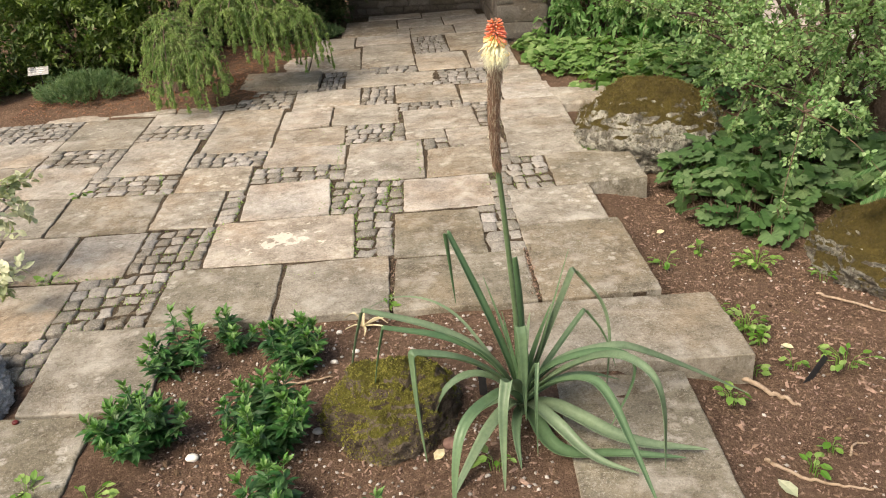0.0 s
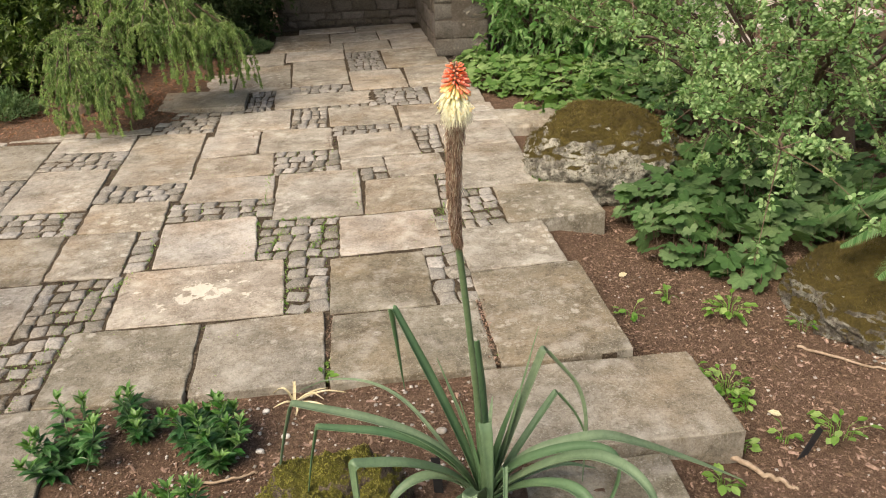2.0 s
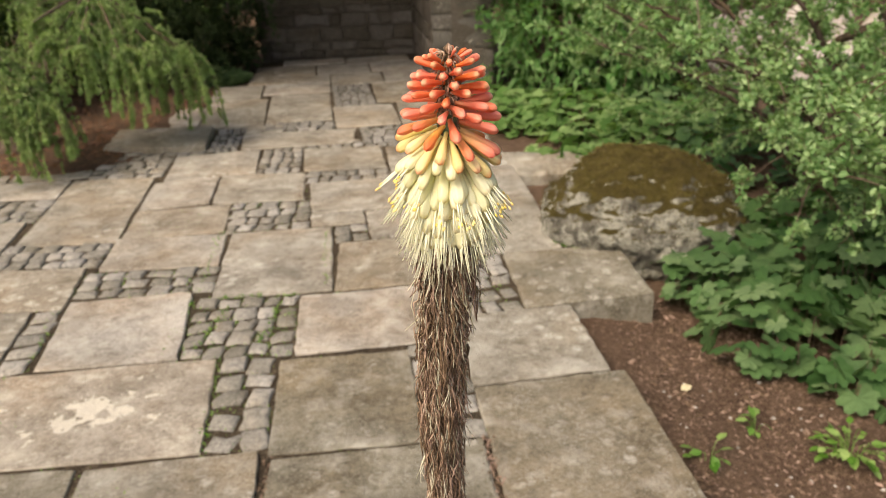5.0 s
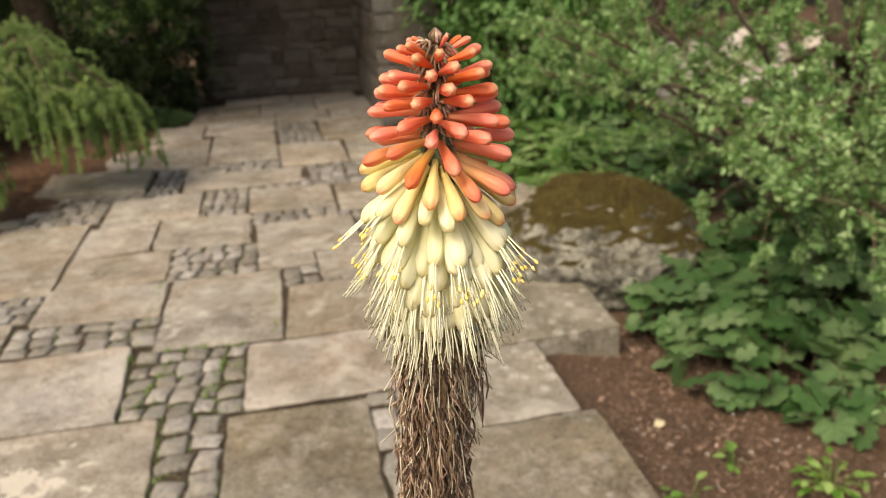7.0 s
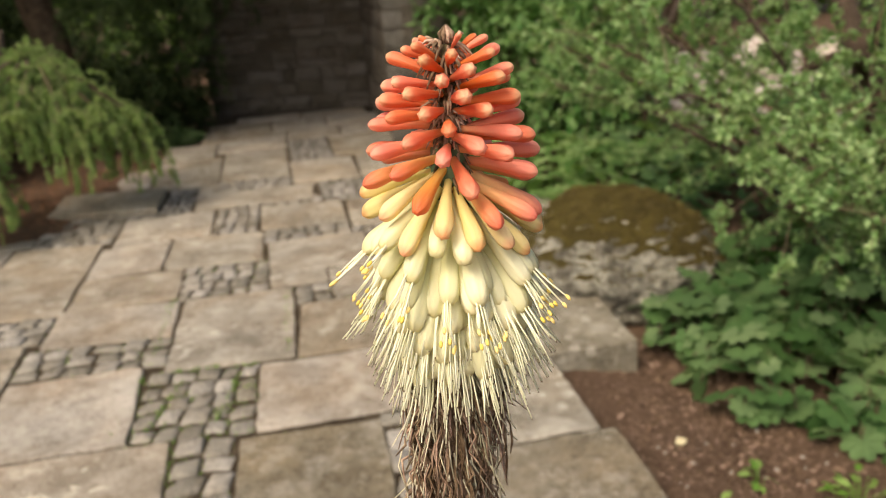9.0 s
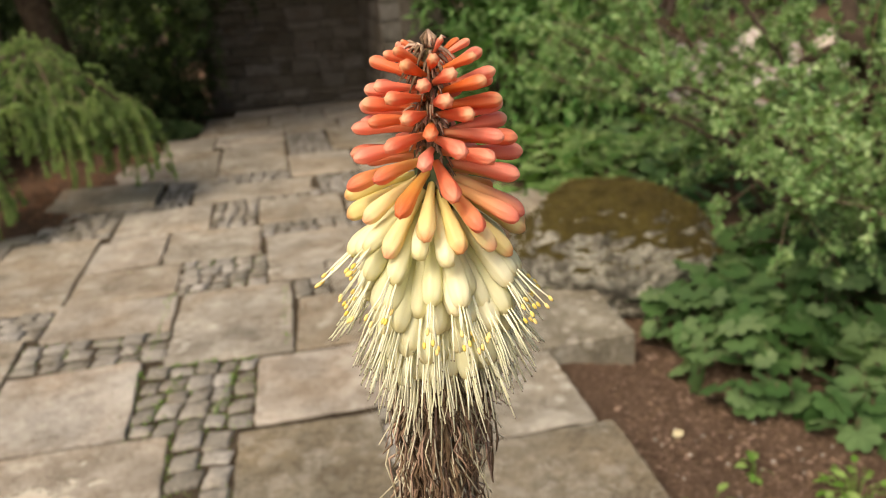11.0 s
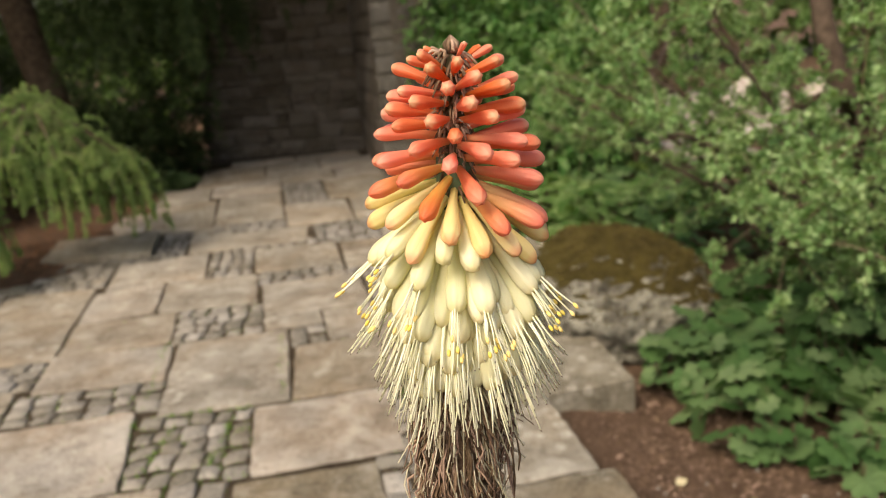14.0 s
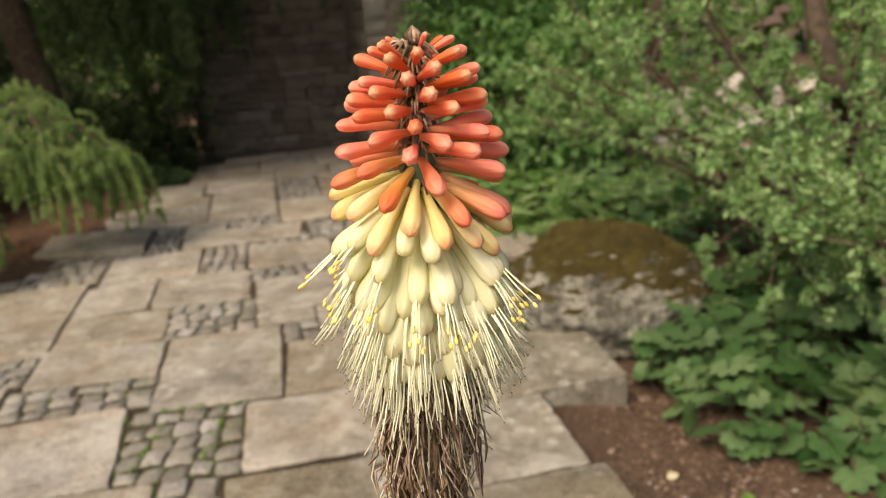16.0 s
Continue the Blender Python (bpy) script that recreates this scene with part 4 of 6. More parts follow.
def floret_mesh(name, length, foot, belly, tip, material, droop=0.10, flare=0.0):
    """A tubular floret along +z, six-ribbed, swelling to a blunt, faceted end."""
    rings, segs = 16, 18
    ts = np.array([0, 0.06, 0.14, 0.24, 0.34, 0.44, 0.54, 0.64, 0.72, 0.79, 0.85, 0.90, 0.94, 0.97, 0.99, 1.0])
    prof = np.interp(ts, [0, 0.1, 0.3, 0.55, 0.76, 0.86, 0.93, 0.97, 1.0], [foot, foot, foot * 1.25, belly * 0.80, belly, belly * 0.97, tip, tip * 0.72, tip * 0.34])
    verts, faces = [], []
    for t, r in zip(ts, prof):
        ridge = 0.07 + 0.09 * max(0.0, (t - 0.7) / 0.3)
        for k in range(segs):
            a = 2 * math.pi * k / segs
            rr = r * (1 + ridge * math.cos(6 * a)) + flare * max(0, t - 0.9) * (1 if k % 2 else 0.4)
            verts.append((rr * math.cos(a), rr * math.sin(a) - droop * length * t * t, length * t))
    for i in range(rings - 1):
        for k in range(segs):
            j = (k + 1) % segs
            faces.append((i * segs + k, i * segs + j, (i + 1) * segs + j, (i + 1) * segs + k))
    verts.append((0, -droop * length, length * 1.012))
    faces += [((rings - 1) * segs + k, (rings - 1) * segs + (k + 1) % segs, len(verts) - 1) for k in range(segs)]
    me = mesh_from(name, verts, faces, True)
    me.materials.append(material)
    return me


BUD = floret_mesh("floret", 0.016, 0.0009, 0.00195, 0.0016, BUD_C, 0.03)
RED = floret_mesh("floret", 0.020, 0.0011, 0.0022, 0.0018, RED_C, 0.06)
ORANGE = floret_mesh("floret", 0.023, 0.0012, 0.0024, 0.0019, ORANGE_C, 0.08)
YELLOW = floret_mesh("floret", 0.025, 0.0012, 0.0027, 0.0022, YELLOW_C, 0.10)
CREAM = floret_mesh("floret", 0.0265, 0.0012, 0.0030, 0.0024, CREAM_C, 0.10, 0.006)
LENGTHS = (0.016, 0.020, 0.023, 0.025, 0.0265)


def stamen_mesh(name, seed, length, count=6):
    """Fine filaments that hang out of an open floret."""
    gen = np.random.default_rng(seed)
    pieces = []
    tips = []
    for _ in range(count):
        a = gen.uniform(0, 2 * math.pi)
        r = gen.uniform(0.0005, 0.0016)
        out = gen.uniform(0.6, 1.8)
        l = length * gen.uniform(0.55, 1.15)
        p = [(r * math.cos(a), r * math.sin(a), -0.002), (r * out * math.cos(a), r * out * math.sin(a), l * 0.5), (r * out * 1.6 * math.cos(a + 0.3), r * out * 1.6 * math.sin(a + 0.3), l)]
        pieces.append(tube(p, [0.00029, 0.00028, 0.00022], 5))
        tips.append(p[-1])
    return join(pieces), tips


STAMENS = []
for s in range(6):
    (sv, sf), tips = stamen_mesh("stamens", 40 + s, 0.0125 if s < 3 else 0.0165, 5 if s < 3 else 6)
    me = mesh_from("stamen_tuft", sv, sf, True)
    me.materials.append(FILAMENT)
    me.materials.append(ANTHER if s < 3 else OLDANTHER)
    extra = []
    for tp in tips:
        bm = bmesh.new()
        bmesh.ops.create_icosphere(bm, subdivisions=1, radius=0.00075 if s < 3 else 0.00023)
        extra.append(([np.array(v.co) * np.array([0.8, 0.8, 1.6 if s < 3 else 2.6]) + np.array(tp) for v in bm.verts], [tuple(v.index for v in f.verts) for f in bm.faces]))
        bm.free()
    ev, ef = join(extra)
    n0, f0 = len(sv), len(sf)
    av, af = join([(sv, sf), (ev, ef)])
    me.clear_geometry()
    me.from_pydata([tuple(v) for v in av], [], af)
    me.polygons.foreach_set("material_index", [0] * f0 + [1] * (len(af) - f0))
    me.polygons.foreach_set("use_smooth", [True] * len(af))
    me.update()
    STAMENS.append(me)


def floret_pose(depth, around, rise, radius):
    """The pose of a floret on the axis; its belly side hangs down."""
    c = axis_at(depth)
    out = np.array([math.cos(around), math.sin(around), 0.0])
    d = unit(out * math.cos(rise) + np.array([0, 0, math.sin(rise)]))
    z = Vector(d)
    y = Vector((0, 0, 1)) - z * z.z
    y = y.normalized() if y.length > 0.05 else Vector(out)
    x = y.cross(z)
    m = Matrix((x, y, z)).transposed().to_4x4()
    m.translation = Vector(c + out * radius)
    return m


gen = np.random.default_rng(21)
TOTAL = 204
for i in range(TOTAL):
    s = i / (TOTAL - 1)
    around = i * 2.399963 + 0.5 + gen.normal(0, 0.07)
    mm = np.interp(s, [0, 0.045, 0.375, 1.0], [4.0, 8.0, 40.0, 70.0]) + gen.normal(0, 0.7)
    rise = np.interp(mm, [4, 8, 14, 22, 31, 37, 42, 48, 55, 62, 70], [38, 24, 14, 8, 0, -14, -28, -42, -53, -61, -68]) + gen.normal(0, 4)
    spread = np.interp(mm, [0, 10, 35, 50, 70], [0.0016, 0.0030, 0.0042, 0.0062, 0.0085])
    ripe = mm + gen.normal(0, 1.2) - 2.2 * math.cos(around)
    kind = 0 if ripe < 22 else 1 if ripe < 35.5 else 2 if ripe < 39.0 else 3 if ripe < 43.5 else 4
    want = np.interp(mm, [4, 6, 9, 15, 25, 35, 42, 50, 70], [0.007, 0.011, 0.0145, 0.0160, 0.0190, 0.0225, 0.0245, 0.0270, 0.0305])
    scale = want / LENGTHS[kind] * gen.uniform(0.93, 1.07)
    m = floret_pose(mm / 1000, around, radians(rise), spread)
    ob = new("floret", (BUD, RED, ORANGE, YELLOW, CREAM)[kind])
    ob.parent = HEAD
    ob.matrix_basis = m @ Matrix.Rotation(gen.normal(0, 0.25), 4, "Z") @ Matrix.Scale(scale, 4)
    if i == 60:
        cam.data.dof.focus_object = ob
    if kind == 4 and ripe > 45.5:
        old = ripe > 50.5
        st = new("stamen_tuft", STAMENS[int(gen.integers(0, 3)) + (3 if old else 0)])
        st.parent = HEAD
        hang = floret_pose(mm / 1000, around, radians(rise - 10 if not old else rise * 0.8 - 18), spread)
        hang.translation = ob.matrix_basis @ Vector((0, -0.09 * LENGTHS[kind], 0.96 * LENGTHS[kind]))
        st.matrix_basis = hang @ Matrix.Rotation(gen.uniform(0, 6.28), 4, "Z")


def bracts():
    """Thin dark bracts between the florets."""
    pieces = []
    g = np.random.default_rng(5)
    for i in range(420):
        d = 0.001 + 0.050 * g.random()
        a = g.uniform(0, 6.28)
        c = axis_at(d)
        out = np.array([math.cos(a), math.sin(a), 0])
        e = c + out * g.uniform(0.004, 0.0075) + np.array([g.normal(0, 0.0012), g.normal(0, 0.0012), g.uniform(-0.007, 0.001)])
        pieces.append(tube([c + out * 0.003, (c + out * 0.003 + e) / 2 + np.array([0, 0, 0.001]), e], [0.0006, 0.0005, 0.0002], 4))
    top = axis_at(0.0)
    for i in range(9):
        a = i * 0.698
        out = np.array([math.cos(a), math.sin(a), 0])
        pieces.append(tube([top + out * 0.0012 - np.array([0, 0, 0.002]), top + out * 0.0018 + np.array([0, 0, 0.0005]), top + np.array([0, 0, 0.0026])], [0.0006, 0.0007, 0.0004], 5))
    return join(pieces)


keep_place(tagged(put("bract_fringe", mesh_from("bract_fringe", *bracts(), True), DRY, None, "thin dry brown bracts"), kind="stuff"), POKER)


def withered():
    """Shrivelled old florets that hang round the stalk below the bloom."""
    g = np.random.default_rng(31)
    pieces, pale = [], []
    for i in range(3000):
        s = g.random()
        d = 0.078 + 0.277 * s
        a = g.uniform(0, 6.28)
        c = axis_at(d)
        out = np.array([math.cos(a), math.sin(a), 0])
        side = np.array([-math.sin(a), math.cos(a), 0])
        r = g.uniform(0.006, 0.019) * (1 - 0.40 * s)
        l = g.uniform(0.016, 0.030)
        p0 = c + out * 0.005
        p1 = c + out * r + np.array([0, 0, -l * 0.35]) + side * g.normal(0, 0.0011)
        p2 = c + out * (r * g.uniform(0.7, 1.1)) + np.array([0, 0, -l * 0.75]) + side * g.normal(0, 0.0013)
        p3 = p2 + np.array([0, 0, -l * 0.25]) + out * g.normal(0, 0.002) + side * g.normal(0, 0.0018)
        pieces.append(tube([p0, p1, (p1 + p2) / 2 + side * g.normal(0, 0.001), p2, p3], [0.0007, g.uniform(0.0003, 0.0008), g.uniform(0.0002, 0.0007), g.uniform(0.0002, 0.0006), 0.0002], 3))
    for i in range(640):
        s = g.random() ** 2.2
        d = 0.082 + 0.25 * s
        a = g.uniform(0, 6.28)
        c = axis_at(d)
        out = np.array([math.cos(a), math.sin(a), 0])
        side = np.array([-math.sin(a), math.cos(a), 0])
        r = g.uniform(0.010, 0.0195) * (1 - 0.4 * s)
        l = g.uniform(0.012, 0.028)
        p0 = c + out * r * 0.8
        p1 = p0 + out * g.normal(0.001, 0.002) + side * g.normal(0, 0.002) + np.array([0, 0, -l * 0.5])
        p2 = p1 + out * g.normal(0.001, 0.003) + side * g.normal(0, 0.003) + np.array([0, 0, -l * 0.5])
        pale.append(tube([p0, (p0 + p1) / 2 + out * 0.0006, p1, p2], [0.0003, 0.0003, 0.00028, 0.0002], 4))
    return join(pieces), join(pale)


inner = [axis_at(d) for d in np.linspace(0.066, 0.345, 24)]
keep_place(put("withered_core", mesh_from("withered_core", *tube(inner, (0.0075, 0.0105, 0.009, 0.007), 14), True), DRY), POKER)
old, pale = withered()
keep_place(tagged(put("withered_sleeve", mesh_from("withered_sleeve", *old, True), DRY, None, "shrivelled brown spent florets"), kind="stuff"), POKER)
keep_place(tagged(put("dry_fringe", mesh_from("dry_fringe", *pale, True), OLDFILAMENT, None, "pale dry filaments"), kind="stuff"), POKER)


# ---- shrubs, trees and groundcover ----
def foliage(name, template, P, D, N, S, material, parent, label=""):
    return keep_place(tagged(put(name, mesh_from(name, *leaves(template, P, D, N, S)), material, None, label), kind="stuff"), parent)


def blob_points(gen, n, centre, radii, shell=0.5):
    """Points in a lumpy ellipsoid, thicker towards its skin."""
    d = unit(gen.normal(0, 1, (n, 3)))
    r = gen.uniform(shell ** 3, 1, n) ** (1 / 3)
    lump = np.array([1 + 0.28 * noise.noise(Vector(q * 2.3) + Vector(centre)) for q in d])
    return np.asarray(centre) + d * (r * lump)[:, None] * np.asarray(radii), d


def spread_shrub():
    """The small-leaved shrub whose arching twigs lean over the boulders."""
    g = np.random.default_rng(17)
    root = thing("shrub", 2.05, 4.35, -0.08, "spreading deciduous shrub with small round light-green leaves", "shrub")
    base = np.array([2.05, 4.35, -0.1])
    limbs, twigs, P, D = [], [], [], []
    tops = [(1.15, 3.3, 0.75), (0.95, 3.75, 0.85), (1.3, 3.0, 0.55), (1.55, 3.1, 0.95), (1.9, 3.2, 0.85), (2.3, 3.5, 0.8), (1.3, 4.2, 1.15), (1.05, 4.6, 0.9),
            (1.75, 4.0, 1.35), (2.35, 4.2, 1.4), (1.6, 4.9, 1.2), (2.2, 5.0, 1.5), (1.35, 5.3, 1.0), (1.45, 3.5, 1.2), (1.95, 3.6, 1.25), (2.7, 3.6, 0.9), (1.25, 3.55, 0.5), (1.15, 4.9, 1.1), (1.5, 4.5, 0.6), (1.8, 5.3, 0.8), (2.3, 5.5, 0.9), (1.3, 4.6, 1.45), (2.9, 4.6, 0.7), (1.05, 5.4, 0.62), (1.25, 5.7, 0.58), (0.98, 5.0, 0.85)]
    for tp in tops:
        tp = np.array(tp)
        mid = base + (tp - base) * 0.45 + np.array([0, 0, 0.22])
        path = chaikin([base + g.normal(0, 0.05, 3) * [1, 1, 0], mid, tp], 3) + 0
        path[1:-1] += g.normal(0, 0.008, path[1:-1].shape)
        limbs.append(tube(path, np.linspace(0.017, 0.004, len(path)), 6))
        for k in range(15):
            o = path[int(g.uniform(0.38, 1.0) * (len(path) - 1))]
            way = unit(unit(tp - base) * 0.6 + g.normal(0, 0.75, 3) + np.array([0, 0, 0.05]))
            l = g.uniform(0.16, 0.42)
            tw = chaikin([o, o + way * l * 0.55 + np.array([0, 0, 0.02]), o + way * l + np.array([0, 0, -0.05])], 2)
            twigs.append(tube(tw, np.linspace(0.0028, 0.001, len(tw)), 4, False))
            for q in range(5):
                b = tw[int(g.integers(2, len(tw)))]
                w2 = unit(way * 0.4 + g.normal(0, 0.8, 3))
                l2 = g.uniform(0.03, 0.09)
                e = b + w2 * l2
                twigs.append(tube([b, (b + e) / 2, e], [0.0013, 0.001, 0.0006], 3, False))
                m = int(g.integers(20, 30))
                for u in np.linspace(0.1, 1, m):
                    P.append(b + (e - b) * u + g.normal(0, 0.009, 3))
                    D.append(unit(w2 * 0.5 + g.normal(0, 0.7, 3)))
    for limb in limbs:
        keep_place(put("limb", mesh_from("limb", *limb, True), BARK), root)
    keep_place(tagged(put("twig_work", mesh_from("twig_work", *join(twigs)), TWIG), kind="stuff"), root)
    P, D = np.array(P), np.array(D)
    N = np.array([0, 0, 1.0]) + g.normal(0, 0.45, P.shape)
    foliage("foliage", OVAL, P, D, N, g.uniform(0.016, 0.028, len(P)), SMALLLEAF, root)


spread_shrub()


def trunk(name, points, radii, label, category="tree"):
    root = thing(name, *points[0], label, category)
    p = chaikin(points, 2)
    v, f = tube(p, np.interp(np.linspace(0, 1, len(p)), np.linspace(0, 1, len(radii)), radii), 14)
    v = [np.array(q) + 0.006 * np.array(noise.noise_vector(Vector(q) * 14)) for q in v]
    keep_place(put("trunk", mesh_from("trunk", v, f, True), BARK, None, "dark furrowed trunk"), root)
    return root


def gnarled_tree():
    root = trunk("small_tree", [(2.45, 4.55, -0.1), (2.38, 4.5, 0.25), (2.2, 4.45, 0.55), (1.98, 4.5, 0.9), (1.95, 4.6, 1.4)], [0.085, 0.068, 0.06, 0.045, 0.03], "small gnarled tree with a dark forked trunk")
    g = np.random.default_rng(4)
    limbs = [tube(chaikin([a, b, c], 3), np.linspace(0.042, 0.012, 17), 8) for a, b, c in (
        ((2.3, 4.48, 0.42), (2.6, 4.4, 0.68), (3.1, 4.4, 0.85)), ((2.1, 4.47, 0.7), (1.9, 4.3, 0.82), (1.65, 4.2, 0.78)), ((2.2, 4.45, 0.6), (2.45, 4.6, 0.95), (2.5, 4.7, 1.5)))]
    for limb in limbs:
        keep_place(put("limb", mesh_from("limb", *limb, True), BARK), root)
    P, d = blob_points(g, 1800, (2.35, 4.9, 1.6), (1.0, 0.8, 0.55), 0.2)
    foliage("crown", OVAL, P, g.normal(0, 1, P.shape), np.array([0, 0, 1.0]) + g.normal(0, 0.5, P.shape), g.uniform(0.02, 0.035, len(P)), SMALLLEAF, root)


gnarled_tree()


def groundcover(name, label, spots, count, size, material, seed, height=0.16, template=LOBE, flat=0.35):
    """Lobed leaves on thin stalks over the soil of each spot."""
    g = np.random.default_rng(seed)
    cx, cy = np.mean([(s[0], s[1]) for s in spots], axis=0)
    root = thing(name, cx, cy, ground_height(cx, cy), label, "groundcover")
    P, D, stalks = [], [], []
    weight = np.array([s[2] * s[3] for s in spots])
    for i in range(count):
        x, y, rx, ry, h = spots[g.choice(len(spots), p=weight / weight.sum())]
        a, r = g.uniform(0, 6.28), math.sqrt(g.random())
        px, py = x + rx * r * math.cos(a), y + ry * r * math.sin(a)
        z = ground_height(px, py) + h * (0.35 + 0.65 * g.random()) * (1 - 0.55 * r * r)
        out = unit([math.cos(a) + g.normal(0, 0.5), math.sin(a) - 0.5 + g.normal(0, 0.5), g.normal(-0.15, 0.2)])
        P.append((px, py, z))
        D.append(out)
        stalks.append(tube([(px - 0.03 * out[0], py - 0.03 * out[1], ground_height(px, py) - 0.01), (px - 0.015 * out[0], py - 0.015 * out[1], z * 0.6), (px, py, z)], 0.0015, 3, False))
    P = np.array(P)
    foliage("foliage", template, P, np.array(D), np.array([0, 0, 1.0]) + g.normal(0, flat, P.shape), g.uniform(size * 0.65, size * 1.25, count), material, root)
    keep_place(tagged(put("stalk_work", mesh_from("stalk_work", *join(stalks)), TWIG), kind="stuff"), root)
    return root


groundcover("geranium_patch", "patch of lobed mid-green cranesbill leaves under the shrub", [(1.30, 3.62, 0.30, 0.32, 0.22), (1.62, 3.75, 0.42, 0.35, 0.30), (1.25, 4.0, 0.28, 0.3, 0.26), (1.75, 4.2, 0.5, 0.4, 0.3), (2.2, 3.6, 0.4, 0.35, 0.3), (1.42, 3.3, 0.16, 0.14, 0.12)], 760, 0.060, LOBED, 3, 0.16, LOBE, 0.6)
groundcover("geranium_patch", "low cranesbill leaves along the paving edge, sunlight put into their colour", [(0.75, 6.5, 0.30, 0.55, 0.16), (1.15, 6.3, 0.4, 0.6, 0.2), (0.6, 7.05, 0.22, 0.3, 0.14), (1.6, 5.9, 0.45, 0.5, 0.2), (1.05, 5.65, 0.32, 0.25, 0.1)], 1100, 0.052, SUNLITLOBE, 5)


def bush(name, label, blobs, count, template, size, material, seed, stem=True, droop=0.0, category="shrub"):
    g = np.random.default_rng(seed)
    c0 = np.array(blobs[0][0])
    gz = ground_height(c0[0], c0[1])
    root = thing(name, c0[0], c0[1], gz, label, category)
    stems, PP, DD = [], [], []
    vol = np.array([r[0] * r[1] * r[2] for _, r in blobs]) ** 0.67
    for (c, r), k in zip(blobs, (vol / vol.sum() * count).astype(int)):
        nt = max(6, k // 26)
        tips, d = blob_points(g, nt, c, r, 0.45)
        for tpt, dd in zip(tips, d):
            w = unit(dd + g.normal(0, 0.5, 3) + np.array([0, 0, 0.3 - droop]))
            n = 26
            u = g.uniform(-0.5, 1, n)[:, None]
            PP.append(tpt + w * u * size * 2.2 + g.normal(0, size * 0.35, (n, 3)))
            DD.append(unit(w * 0.7 + g.normal(0, 0.7, (n, 3)) + np.array([0, 0, -droop])))
        for q in range(max(3, nt // 14)):
            e = tips[int(g.integers(0, nt))]
            stems.append(tube(bend((c0[0] + g.normal(0, 0.08), c0[1] + g.normal(0, 0.08), gz - 0.05), e, 0.1, 7, 0.02, g), np.linspace(0.016, 0.004, 7), 5, False))
    P, D = np.concatenate(PP), np.concatenate(DD)
    keep = P[:, 2] > gz + 0.01
    P, D = P[keep], D[keep]
    foliage("foliage", template, P, D, np.array([0, 0, 1.0]) + g.normal(0, 0.5, P.shape), g.uniform(size * 0.7, size * 1.2, len(P)), material, root)
    if stem:
        for q in stems[:16]:
            keep_place(put("stem", mesh_from("stem", *q, True), BARK), root)
    return root


groundcover("groundcover", "low green leaves beyond the shrub", [(2.0, 5.4, 0.6, 0.5, 0.2), (3.3, 5.5, 0.5, 0.5, 0.2), (1.9, 6.6, 0.5, 0.5, 0.2), (3.6, 6.9, 0.5, 0.4, 0.2), (1.9, 7.9, 0.7, 0.5, 0.25), (3.0, 4.9, 0.6, 0.6, 0.25), (2.6, 3.9, 0.5, 0.5, 0.2)], 1900, 0.05, LOBED, 15)


bush("bush", "dark-green feathery-leaved bush beside the stone pier", [((1.15, 7.3, 0.45), (0.45, 0.5, 0.6)), ((0.95, 7.5, 1.0), (0.35, 0.45, 0.6)), ((1.7, 7.0, 0.6), (0.5, 0.5, 0.7)), ((1.5, 7.4, 1.4), (0.7, 0.5, 0.6))], 13000, LANCE, 0.095, FERN, 8, True, 0.25)
bush("bush", "leafy green bush behind the shrub", [((1.9, 6.6, 0.25), (0.25, 0.25, 0.3)), ((2.3, 9.2, 1.0), (0.9, 0.6, 0.9)), ((3.4, 9.5, 1.1), (1.0, 0.6, 1.0)), ((5.2, 7.2, 0.7), (0.6, 0.9, 0.9))], 9000, OVAL, 0.06, FARLEAF, 9)
bush("bush", "sunlit green bush beyond the larch", [((-2.4, 11.0, 0.62), (0.55, 0.3, 0.34)), ((-3.6, 11.4, 0.6), (0.6, 0.4, 0.6))], 3000, OVAL, 0.07, FARLEAF, 29)
bush("evergreen_bush", "dense evergreen bush with yellow-green shoot tips", [((-3.45, 6.9, 0.5), (0.55, 0.5, 0.55)), ((-2.95, 6.8, 0.65), (0.4, 0.4, 0.45)), ((-4.15, 6.7, 0.45), (0.55, 0.5, 0.6)), ((-3.5, 7.3, 1.0), (0.7, 0.5, 0.5)), ((-4.4, 6.1, 0.25), (0.4, 0.4, 0.35))], 34000, LANCE, 0.072, YEWLEAF, 10, True, -0.2)
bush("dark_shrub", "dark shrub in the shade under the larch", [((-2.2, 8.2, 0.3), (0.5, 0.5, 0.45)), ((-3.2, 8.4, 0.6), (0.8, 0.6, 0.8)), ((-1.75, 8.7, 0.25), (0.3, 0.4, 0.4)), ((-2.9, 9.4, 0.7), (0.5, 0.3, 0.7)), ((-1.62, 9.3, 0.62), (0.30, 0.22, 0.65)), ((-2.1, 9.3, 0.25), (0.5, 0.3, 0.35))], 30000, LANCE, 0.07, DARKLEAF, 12)


